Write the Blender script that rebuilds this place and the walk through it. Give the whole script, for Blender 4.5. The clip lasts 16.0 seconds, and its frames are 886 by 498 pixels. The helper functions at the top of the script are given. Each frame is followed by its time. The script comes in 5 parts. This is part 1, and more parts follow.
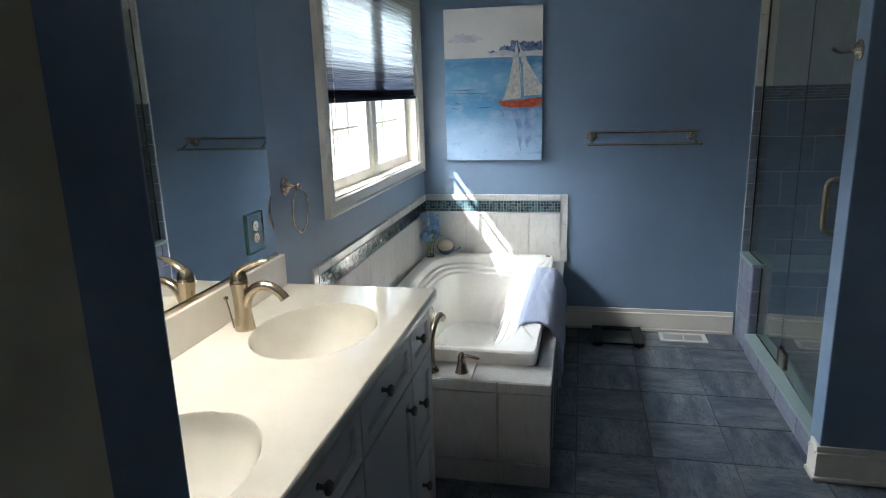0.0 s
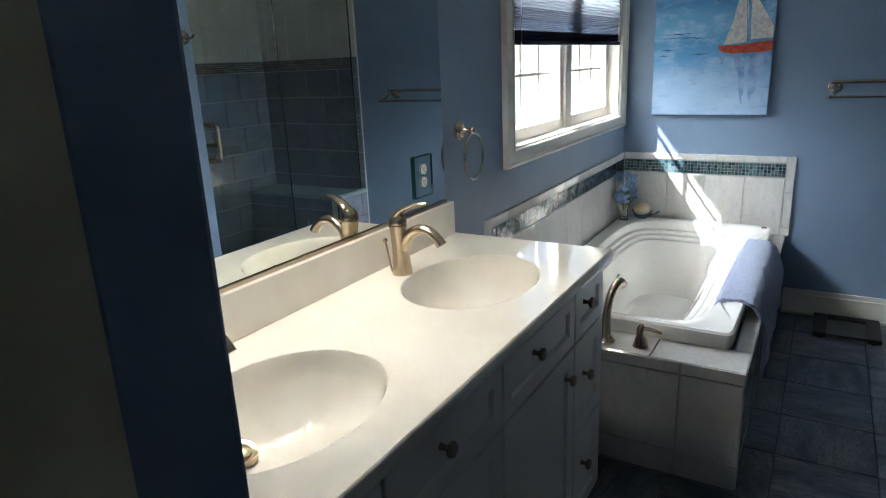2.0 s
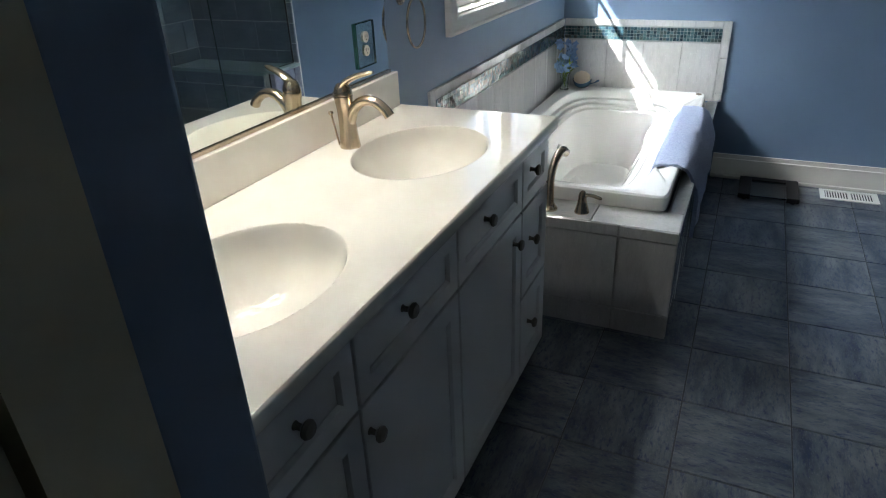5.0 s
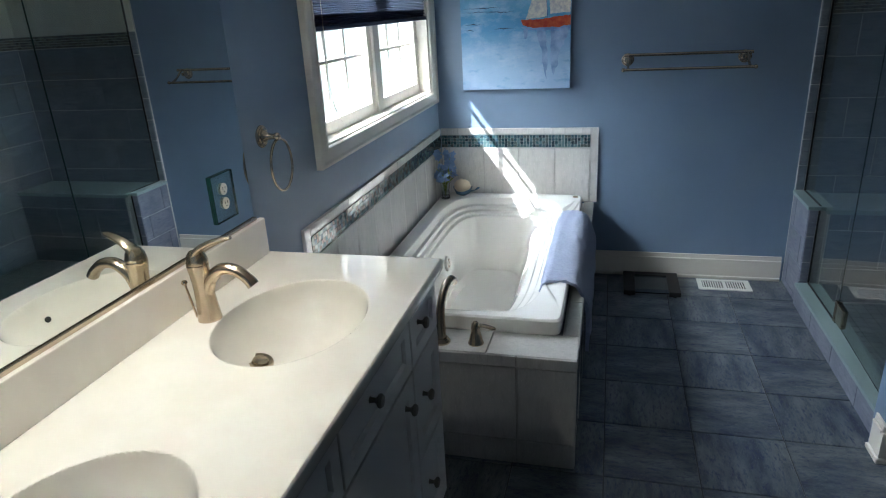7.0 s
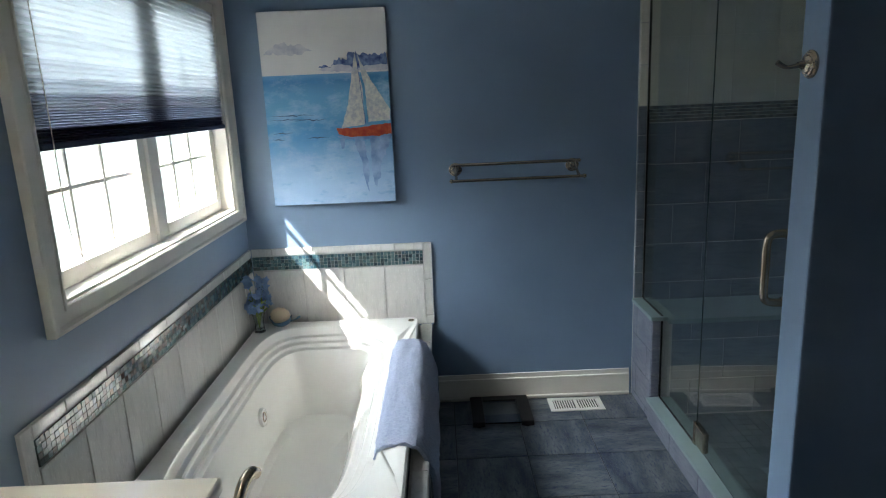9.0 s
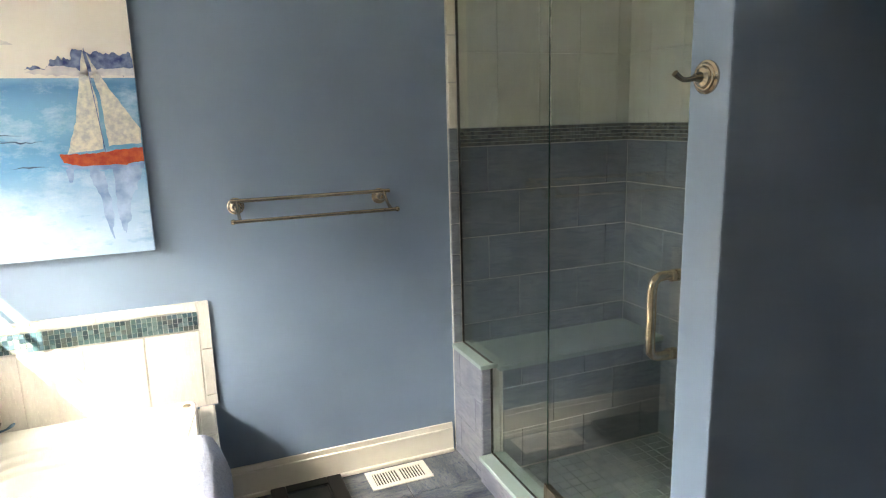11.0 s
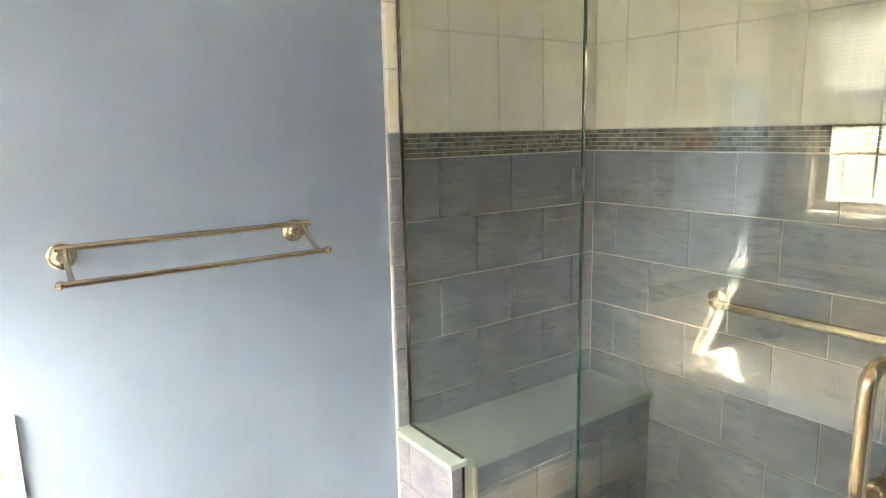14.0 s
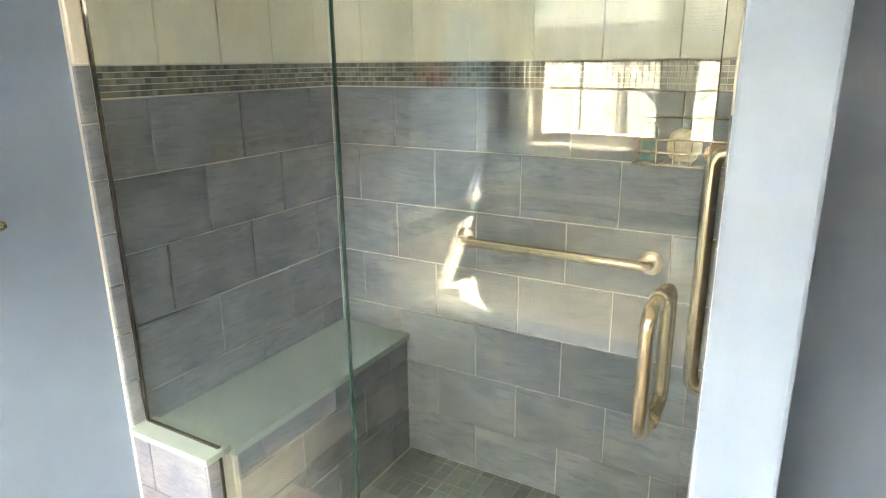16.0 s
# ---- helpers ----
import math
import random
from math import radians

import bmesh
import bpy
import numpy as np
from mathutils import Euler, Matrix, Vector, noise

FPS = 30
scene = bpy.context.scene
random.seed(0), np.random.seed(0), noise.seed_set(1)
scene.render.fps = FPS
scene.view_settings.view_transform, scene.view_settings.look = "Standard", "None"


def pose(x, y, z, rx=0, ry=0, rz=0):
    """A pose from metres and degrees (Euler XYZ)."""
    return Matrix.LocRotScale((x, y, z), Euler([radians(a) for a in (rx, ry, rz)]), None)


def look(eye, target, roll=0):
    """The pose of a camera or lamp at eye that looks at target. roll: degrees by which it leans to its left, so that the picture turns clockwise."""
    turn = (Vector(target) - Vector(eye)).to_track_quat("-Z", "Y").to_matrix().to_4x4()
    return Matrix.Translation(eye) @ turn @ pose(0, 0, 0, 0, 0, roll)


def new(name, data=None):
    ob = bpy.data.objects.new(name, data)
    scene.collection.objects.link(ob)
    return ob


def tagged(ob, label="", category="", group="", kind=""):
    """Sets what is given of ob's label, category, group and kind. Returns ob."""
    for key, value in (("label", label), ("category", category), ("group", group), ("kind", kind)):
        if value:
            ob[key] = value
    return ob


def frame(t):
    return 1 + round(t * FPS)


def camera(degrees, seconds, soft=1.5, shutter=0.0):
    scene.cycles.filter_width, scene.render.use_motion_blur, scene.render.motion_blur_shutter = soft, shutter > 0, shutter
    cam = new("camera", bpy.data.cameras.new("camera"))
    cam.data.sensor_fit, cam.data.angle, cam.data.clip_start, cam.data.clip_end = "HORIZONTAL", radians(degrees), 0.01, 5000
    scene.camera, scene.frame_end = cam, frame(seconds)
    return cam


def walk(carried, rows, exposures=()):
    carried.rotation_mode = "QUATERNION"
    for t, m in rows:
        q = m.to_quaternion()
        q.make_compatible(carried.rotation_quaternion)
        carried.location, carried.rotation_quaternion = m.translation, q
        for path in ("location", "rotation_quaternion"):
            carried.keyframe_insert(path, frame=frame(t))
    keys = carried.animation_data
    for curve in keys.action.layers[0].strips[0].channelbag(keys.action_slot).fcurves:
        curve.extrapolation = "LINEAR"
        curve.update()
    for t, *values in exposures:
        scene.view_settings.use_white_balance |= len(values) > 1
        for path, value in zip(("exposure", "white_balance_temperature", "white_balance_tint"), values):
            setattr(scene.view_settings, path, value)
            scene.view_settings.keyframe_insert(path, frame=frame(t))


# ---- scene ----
cam = camera(69.1, 16.0, soft=1.1)
PATH = [
    (0, (1.046, 0.246, 1.586), (0.631, 2.145, 1.114), -1.7),
    (0.5, (1.057, 0.328, 1.575), (0.425, 2.168, 1.11), -2.0),
    (1, (1.064, 0.389, 1.548), (0.286, 2.171, 1.083), -2.2),
    (1.5, (1.076, 0.412, 1.539), (0.181, 2.131, 1.042), -2.3),
    (2, (1.091, 0.43, 1.502), (0.102, 2.076, 0.945), -2.5),
    (2.5, (1.101, 0.402, 1.483), (0.087, 1.986, 0.802), -2.7),
    (3, (1.106, 0.39, 1.481), (0.108, 1.929, 0.684), -2.7),
    (3.5, (1.112, 0.379, 1.475), (0.151, 1.9, 0.603), -2.8),
    (6, (1.05, 0.441, 1.546), (0.429, 2.112, 0.641), -3.2),
    (6.5, (1.093, 0.51, 1.612), (0.531, 2.258, 0.819), -3.1),
    (7, (1.022, 0.633, 1.612), (0.536, 2.442, 0.911), -3.1),
    (7.5, (1.03, 0.72, 1.633), (0.697, 2.589, 1.004), -3.1),
    (8, (1.026, 0.862, 1.628), (0.823, 2.774, 1.077), -2.6),
    (8.5, (1.047, 0.999, 1.63), (0.928, 2.936, 1.145), -2.2),
    (9, (1.027, 1.167, 1.638), (1.027, 3.116, 1.19), -2.5),
    (9.5, (0.942, 1.327, 1.633), (1.198, 3.262, 1.194), -2.2),
    (10, (0.922, 1.483, 1.63), (1.352, 3.387, 1.195), -2.1),
    (12.5, (0.925, 2.206, 1.576), (1.898, 3.919, 1.23), -1.3),
    (13, (0.923, 2.361, 1.559), (1.894, 4.077, 1.226), -1.6),
    (13.5, (0.92, 2.536, 1.571), (1.943, 4.219, 1.226), -1.5),
    (14, (0.963, 2.684, 1.572), (2.109, 4.283, 1.213), -1.2),
    (14.5, (1.021, 2.739, 1.608), (2.326, 4.197, 1.195), -0.9),
    (15, (1.018, 2.801, 1.609), (2.501, 4.057, 1.135), -1.2),
    (15.5, (1.027, 2.842, 1.585), (2.613, 3.945, 1.065), -1.4),
    (16, (1.07, 2.872, 1.573), (2.732, 3.832, 1.01), -0.6),
]
EXPOSURES = [(0.0, 2.6, 6350, 9), (2.0, 2.5, 6250, 9), (3.5, 2.65, 6250, 9), (6.0, 2.5, 6050, 9), (7.0, 2.35, 6000, 8), (8.0, 2.25, 6050, 8), (9.0, 2.35, 6350, 8), (9.5, 2.5, 6750, 8), (10.2, 3.15, 7600, 10), (12.3, 4.75, 9700, 14), (13.5, 4.93, 10200, 15), (14.5, 5.4, 9900, 15), (16.0, 5.25, 9500, 13)]
walk(cam, [(t, look(*p)) for t, *p in PATH], EXPOSURES)

# ---- light ----
SUN_DIR = Vector((0.97, 0.83, -1.33)).normalized()   # the way the sunlight travels
world = bpy.data.worlds.new("sky")
scene.world = world
world.use_nodes = True
sky = world.node_tree.nodes.new("ShaderNodeTexSky")
sky.sky_type, sky.sun_disc = "NISHITA", False
sky.sun_elevation = math.asin(-SUN_DIR.z)
sky.sun_rotation = math.atan2(-SUN_DIR.x, -SUN_DIR.y)
background = world.node_tree.nodes["Background"]
background.inputs["Strength"].default_value = 0.10
world.node_tree.links.new(sky.outputs[0], background.inputs[0])
sun = new("sun", bpy.data.lights.new("sun", "SUN"))
sun.data.energy, sun.data.angle, sun.data.color = 5.0, radians(0.5), (1.0, 0.97, 0.92)
sun.matrix_world = look((-6, -2, 8), Vector((-6, -2, 8)) + SUN_DIR)
# daylight of the open sky above the window
skylight = new("window_skylight", bpy.data.lights.new("window_skylight", "AREA"))
skylight.data.shape, skylight.data.size, skylight.data.size_y = "RECTANGLE", 1.9, 1.2
skylight.data.energy, skylight.data.color, skylight.data.spread = 15.0, (0.93, 0.97, 1.0), radians(95)
skylight.matrix_world = look((-1.35, 3.55, 2.05), (0.05, 3.50, 0.60))

# ---- materials ----


def material(name, base, rough=0.5, metal=0.0):
    m = bpy.data.materials.new(name)
    m.use_nodes = True
    b = m.node_tree.nodes["Principled BSDF"]
    b.inputs["Base Color"].default_value = (*base, 1)
    b.inputs["Roughness"].default_value = rough
    b.inputs["Metallic"].default_value = metal
    return m, m.node_tree, b


def mix_rgb(nt, fac, a, b):
    n = nt.nodes.new("ShaderNodeMix")
    n.data_type = "RGBA"
    for socket, v in ((n.inputs[0], fac), (n.inputs[6], a), (n.inputs[7], b)):
        if isinstance(v, bpy.types.NodeSocket):
            nt.links.new(v, socket)
        else:
            socket.default_value = v if isinstance(v, float) else (*v, 1)
    return n.outputs[2]


def noise_tex(nt, scale, detail=4.0, stretch=(1, 1, 1), random_shift=False, rough=0.55):
    tc = nt.nodes.new("ShaderNodeTexCoord")
    mp = nt.nodes.new("ShaderNodeMapping")
    mp.inputs["Scale"].default_value = stretch
    nt.links.new(tc.outputs["Object"], mp.inputs["Vector"])
    if random_shift:
        info = nt.nodes.new("ShaderNodeObjectInfo")
        mul = nt.nodes.new("ShaderNodeMath")
        mul.operation, mul.inputs[1].default_value = "MULTIPLY", 37.0
        nt.links.new(info.outputs["Random"], mul.inputs[0])
        nt.links.new(mul.outputs[0], mp.inputs["Location"])
    n = nt.nodes.new("ShaderNodeTexNoise")
    n.inputs["Scale"].default_value, n.inputs["Detail"].default_value = scale, detail
    n.inputs["Roughness"].default_value = rough
    nt.links.new(mp.outputs[0], n.inputs["Vector"])
    return n.outputs["Fac"]


def ramp(nt, fac, lo, hi):
    r = nt.nodes.new("ShaderNodeMapRange")
    r.inputs[1].default_value, r.inputs[2].default_value = lo, hi
    nt.links.new(fac, r.inputs[0])
    return r.outputs[0]


def bump(nt, b, height, strength, distance=0.002):
    n = nt.nodes.new("ShaderNodeBump")
    n.inputs["Strength"].default_value, n.inputs["Distance"].default_value = strength, distance
    nt.links.new(height, n.inputs["Height"])
    nt.links.new(n.outputs[0], b.inputs["Normal"])


def vary_rough(nt, b, fac, lo, hi):
    r = nt.nodes.new("ShaderNodeMapRange")
    r.inputs[3].default_value, r.inputs[4].default_value = lo, hi
    nt.links.new(fac, r.inputs[0])
    nt.links.new(r.outputs[0], b.inputs["Roughness"])


def paint(name, base, rough, speck=0.06, grain=350.0, strength=0.12):
    m, nt, b = material(name, base, rough)
    big = noise_tex(nt, 1.7, 3)
    dark = tuple(c * (1 - speck) for c in base)
    light = tuple(min(1, c * (1 + speck)) for c in base)
    nt.links.new(mix_rgb(nt, ramp(nt, big, 0.3, 0.7), dark, light), b.inputs["Base Color"])
    bump(nt, b, noise_tex(nt, grain, 3), strength, 0.0006)
    vary_rough(nt, b, noise_tex(nt, 5, 3), rough - 0.05, rough + 0.07)
    return m


def stone_tile(name, dark, light, vein, stretch, rough, gloss_bump=0.08, scale=5.0, glazed=False, spread=0.12):
    """Printed porcelain: streaked clouds with darker veins, shifted from tile to tile."""
    m, nt, b = material(name, light, rough)
    cloud = noise_tex(nt, scale, 6, stretch, True, 0.62)
    streak = noise_tex(nt, scale * 3.1, 5, tuple(s * (2.2 if s > 1 else 0.8) for s in stretch), True, 0.7)
    c = mix_rgb(nt, ramp(nt, cloud, 0.32, 0.68), dark, light)
    c = mix_rgb(nt, ramp(nt, streak, 0.50, 0.70), c, vein)
    fine = noise_tex(nt, scale * 14, 4, tuple(s * (1.6 if s > 1 else 0.7) for s in stretch), True, 0.75)
    c = mix_rgb(nt, ramp(nt, fine, 0.56, 0.80), c, tuple(min(1.0, q * 1.25 + 0.02) for q in light))
    info = nt.nodes.new("ShaderNodeObjectInfo")
    hsv = nt.nodes.new("ShaderNodeHueSaturation")
    nt.links.new(c, hsv.inputs["Color"])
    r = nt.nodes.new("ShaderNodeMapRange")
    r.inputs[3].default_value, r.inputs[4].default_value = 1 - spread, 1 + spread
    nt.links.new(info.outputs["Random"], r.inputs[0])
    nt.links.new(r.outputs[0], hsv.inputs["Value"])
    nt.links.new(hsv.outputs[0], b.inputs["Base Color"])
    bump(nt, b, cloud, gloss_bump, 0.001)
    if glazed:
        vary_rough(nt, b, streak, rough - 0.02, rough + 0.03)
    else:
        vary_rough(nt, b, streak, rough - 0.06, rough + 0.1)
    return m


def metal(name, base, rough):
    m, nt, b = material(name, base, rough, 1.0)
    return m


def mosaic(name, colours, rough):
    m, nt, b = material(name, colours[0], rough)
    geo = nt.nodes.new("ShaderNodeNewGeometry")
    cr = nt.nodes.new("ShaderNodeValToRGB")
    cr.color_ramp.interpolation = "CONSTANT"
    for k, c in enumerate(colours):
        e = cr.color_ramp.elements[0] if k == 0 else cr.color_ramp.elements.new(k / len(colours))
        e.position, e.color = k / len(colours), (*c, 1)
    nt.links.new(geo.outputs["Random Per Island"], cr.inputs[0])
    nt.links.new(cr.outputs[0], b.inputs["Base Color"])
    return m


def glass(name, tint, rough=0.0):
    m = bpy.data.materials.new(name)
    m.use_nodes = True
    nt = m.node_tree
    b = nt.nodes["Principled BSDF"]
    b.inputs["Base Color"].default_value = (*tint, 1)
    b.inputs["Transmission Weight"].default_value = 1.0
    b.inputs["Roughness"].default_value = rough
    b.inputs["IOR"].default_value = 1.5
    return m


BLUE = (0.192, 0.274, 0.388)
M_WALL = paint("blue_wall_paint", BLUE, 0.42)
M_CEIL = paint("ceiling_paint", (0.78, 0.78, 0.76), 0.8)
M_TRIM = paint("white_trim_paint", (0.74, 0.71, 0.64), 0.32, 0.04, 120, 0.05)
M_DOOR = paint("cream_door_paint", (0.72, 0.65, 0.46), 0.45, 0.08, 90, 0.2)
M_CAB = paint("white_cabinet_paint", (0.78, 0.76, 0.73), 0.38, 0.03, 160, 0.05)
M_GAP_SHADE = paint("gap_shade_black", (0.05, 0.045, 0.04), 0.7)
M_TOP, _nt, _b = material("cultured_marble", (0.86, 0.82, 0.73), 0.14)
_nt.links.new(mix_rgb(_nt, ramp(_nt, noise_tex(_nt, 6, 6), 0.35, 0.7), (0.84, 0.80, 0.71), (0.90, 0.87, 0.79)), _b.inputs["Base Color"])
vary_rough(_nt, _b, noise_tex(_nt, 9, 3), 0.045, 0.09)
M_TUB, _nt, _b = material("tub_acrylic", (0.86, 0.85, 0.81), 0.12)
vary_rough(_nt, _b, noise_tex(_nt, 7, 3), 0.05, 0.11)
M_NICKEL = metal("brushed_bronze_nickel", (0.58, 0.48, 0.35), 0.26)
M_STEEL = metal("satin_nickel", (0.54, 0.45, 0.35), 0.23)
M_KNOB = metal("dark_pewter", (0.22, 0.19, 0.16), 0.35)
M_FLOOR = stone_tile("blue_slate_floor_tile", (0.018, 0.033, 0.066), (0.195, 0.215, 0.218), (0.010, 0.026, 0.095), (1.2, 3.4, 1), 0.30, 0.12, 3.6, spread=0.05)
M_SLATE = stone_tile("blue_grey_shower_tile", (0.118, 0.152, 0.188), (0.212, 0.246, 0.280), (0.098, 0.130, 0.175), (1.0, 1.0, 1.9), 0.36, 0.06, 5.0, spread=0.05)
M_SLATE_LIGHT = stone_tile("blue_grey_knee_tile", (0.125, 0.145, 0.200), (0.225, 0.240, 0.285), (0.105, 0.125, 0.19), (1.0, 1.0, 1.9), 0.34, 0.1, 6.0, spread=0.06)
M_CREAM = stone_tile("cream_wall_tile", (0.68, 0.665, 0.585), (0.765, 0.75, 0.675), (0.63, 0.61, 0.53), (2.6, 2.6, 1.0), 0.24, 0.03, 6.0, spread=0.025)
M_GREYT = stone_tile("pale_grey_tub_tile", (0.54, 0.54, 0.52), (0.64, 0.63, 0.605), (0.50, 0.50, 0.485), (1.8, 1.8, 1.0), 0.05, 0.010, 5.0, True, 0.04)
M_GROUT = paint("pale_grout", (0.52, 0.52, 0.50), 0.85, 0.08, 200, 0.2)
M_GROUT_D = paint("dark_floor_grout", (0.075, 0.08, 0.09), 0.85, 0.1, 200, 0.2)
M_MOS = mosaic("glass_mosaic", [(0.03, 0.075, 0.09), (0.07, 0.13, 0.14), (0.02, 0.04, 0.055), (0.13, 0.20, 0.21), (0.05, 0.10, 0.13), (0.09, 0.11, 0.105)], 0.12)
M_MOS2 = mosaic("brown_grey_mosaic", [(0.19, 0.19, 0.16), (0.12, 0.125, 0.11), (0.25, 0.26, 0.23), (0.16, 0.175, 0.165), (0.10, 0.10, 0.085), (0.21, 0.20, 0.16)], 0.14)
M_SLAB = paint("grey_green_quartz", (0.26, 0.345, 0.345), 0.36, 0.05, 260, 0.03)
M_SHFLOOR = mosaic("shower_floor_mosaic", [(0.21, 0.26, 0.265), (0.235, 0.28, 0.28), (0.19, 0.235, 0.245)], 0.35)
M_GLASS = glass("clear_green_glass", (0.90, 0.96, 0.94))
M_PANE = glass("window_glass", (0.98, 0.99, 0.99))
M_EDGE, _nt, _b = material("green_glass_edge", (0.01, 0.06, 0.05), 0.1)
M_MIRROR, _nt, _b = material("mirror_silver", (0.90, 0.93, 0.91), 0.0, 1.0)
M_GASKET, _nt, _b = material("dark_gasket_and_hole_shade", (0.02, 0.02, 0.02), 0.5)
M_BLACK, _nt, _b = material("black_plastic_and_hole_shade", (0.008, 0.008, 0.009), 0.5)
M_WHITEPL, _nt, _b = material("white_enamelled_metal", (0.75, 0.74, 0.70), 0.4)
M_IVORY, _nt, _b = material("ivory_plastic", (0.80, 0.76, 0.66), 0.35)

# ---- mesh helpers ----


def put_mesh(name, bm, mat, smooth=False):
    bmesh.ops.recalc_face_normals(bm, faces=bm.faces[:])
    me = bpy.data.meshes.new(name)
    bm.to_mesh(me)
    bm.free()
    if smooth:
        for p in me.polygons:
            p.use_smooth = True
        me.set_sharp_from_angle(angle=radians(31))
    me.materials.append(mat)
    return me


def thing(name, at, label, category, group="", kind=""):
    e = new(name)
    e.location, e.empty_display_size = at, 0.05
    return tagged(e, label, category, group, kind)


def part(name, bm, mat, parent, label="", smooth=False):
    ob = new(name, put_mesh(name, bm, mat, smooth))
    if parent is not None:
        ob.parent = parent
        if parent.type == "EMPTY":
            ob.matrix_parent_inverse = Matrix.Translation(parent.location).inverted()
    return tagged(ob, label)


def structure(name, bm, mat, label="", category="", smooth=False):
    ob = new(name, put_mesh(name, bm, mat, smooth))
    return tagged(ob, label, category, kind="structure")


def single(name, bm, mat, label, category, group="", smooth=False, kind=""):
    return tagged(new(name, put_mesh(name, bm, mat, smooth)), label, category, group, kind)


def box(x0, x1, y0, y1, z0, z1, bevel=0.0, seg=2, bm=None):
    own = bmesh.new()
    bmesh.ops.create_cube(own, size=1)
    bmesh.ops.scale(own, vec=(x1 - x0, y1 - y0, z1 - z0), verts=own.verts)
    bmesh.ops.translate(own, vec=((x0 + x1) / 2, (y0 + y1) / 2, (z0 + z1) / 2), verts=own.verts)
    if bevel:
        bmesh.ops.bevel(own, geom=own.edges[:], offset=bevel, segments=seg, affect="EDGES", profile=0.6)
    if bm is None:
        return own
    me = bpy.data.meshes.new("tmp")
    own.to_mesh(me)
    own.free()
    bm.from_mesh(me)
    bpy.data.meshes.remove(me)
    return bm


def frame_ring(x0, x1, y0, y1, z0, z1, rail, slope=0.006):
    """A mitred picture-frame ring facing +x, with a sloped inner edge, as one closed mesh."""
    bm = bmesh.new()

    def loop(x, inset):
        return [bm.verts.new(p) for p in ((x, y0 + inset, z0 + inset), (x, y1 - inset, z0 + inset), (x, y1 - inset, z1 - inset), (x, y0 + inset, z1 - inset))]
    loops = [loop(x0, 0.0), loop(x1 - 0.002, 0.0), loop(x1, 0.002), loop(x1, rail - slope), loop(x1 - 0.007, rail), loop(x0, rail)]
    for a, b in zip(loops, loops[1:] + loops[:1]):
        for k in range(4):
            bm.faces.new((a[k], a[(k + 1) % 4], b[(k + 1) % 4], b[k]))
    return bm


def boxes(*rows, bevel=0.0):
    bm = bmesh.new()
    for r in rows:
        box(*r, bevel=bevel, bm=bm)
    return bm


def lathe(profile, at, axis=(0, 0, 1), seg=28, bm=None, closed=True):
    """profile: (radius, height) rows turned about the axis through the point at."""
    bm = bm or bmesh.new()
    turn = Vector((0, 0, 1)).rotation_difference(Vector(axis)).to_matrix()
    rings = []
    for r, h in profile:
        rings.append([bm.verts.new(Vector(at) + turn @ Vector((max(r, 1e-5) * math.cos(a), max(r, 1e-5) * math.sin(a), h)))
                      for a in (2 * math.pi * k / seg for k in range(seg))])
    for a, b in zip(rings, rings[1:]):
        for k in range(seg):
            bm.faces.new((a[k], a[(k + 1) % seg], b[(k + 1) % seg], b[k]))
    if closed:
        bm.faces.new(rings[0][::-1])
        bm.faces.new(rings[-1])
    return bm


def spline(points, n):
    """A smooth line (Catmull-Rom) through rows of numbers, n steps a span."""
    p = [np.array(q, float) for q in points]
    p = [2 * p[0] - p[1]] + p + [2 * p[-1] - p[-2]]
    out = []
    for i in range(1, len(p) - 2):
        for k in range(n):
            t = k / n
            out.append(0.5 * (2 * p[i] + (p[i + 1] - p[i - 1]) * t + (2 * p[i - 1] - 5 * p[i] + 4 * p[i + 1] - p[i + 2]) * t * t
                              + (3 * p[i] - p[i - 1] - 3 * p[i + 1] + p[i + 2]) * t ** 3))
    out.append(p[-2])
    return out


def sweep(rows, seg=14, n=6, flat=1.0, bm=None):
    """A tube along (x, y, z, radius) rows; flat squashes it along the second normal."""
    bm = bm or bmesh.new()
    pts = spline(rows, n) if n > 1 else [np.array(r, float) for r in rows]
    side = None
    rings = []
    for i, p in enumerate(pts):
        d = (Vector(pts[min(i + 1, len(pts) - 1)][:3]) - Vector(pts[max(i - 1, 0)][:3])).normalized()
        if side is None:
            side = d.orthogonal().normalized() if abs(d.y) > 0.9 else Vector((0, 1, 0))
        side = (side - d * side.dot(d)).normalized()
        up = d.cross(side)
        rings.append([bm.verts.new(Vector(p[:3]) + float(p[3]) * (side * math.cos(a) + up * flat * math.sin(a)))
                      for a in (2 * math.pi * k / seg for k in range(seg))])
    for a, b in zip(rings, rings[1:]):
        for k in range(seg):
            bm.faces.new((a[k], a[(k + 1) % seg], b[(k + 1) % seg], b[k]))
    bm.faces.new(rings[0][::-1])
    bm.faces.new(rings[-1])
    return bm


def superring(cx, cy, a, b, n, z, count=160):
    out = []
    for k in range(count):
        t = 2 * math.pi * k / count
        c, s = math.cos(t), math.sin(t)
        out.append((cx + a * math.copysign(abs(c) ** (2 / n), c), cy + b * math.copysign(abs(s) ** (2 / n), s), z))
    return out


def loft(rings, cap_first=False, cap_last=True):
    bm = bmesh.new()
    vs = [[bm.verts.new(p) for p in r] for r in rings]
    m = len(vs[0])
    for a, b in zip(vs, vs[1:]):
        for k in range(m):
            bm.faces.new((a[k], a[(k + 1) % m], b[(k + 1) % m], b[k]))
    if cap_last:
        bm.faces.new(vs[-1])
    if cap_first:
        bm.faces.new(vs[0][::-1])
    return bm


TILE_MESHES = {}


TILT = random.Random(31)   # hand-set tiles lie a little uneven


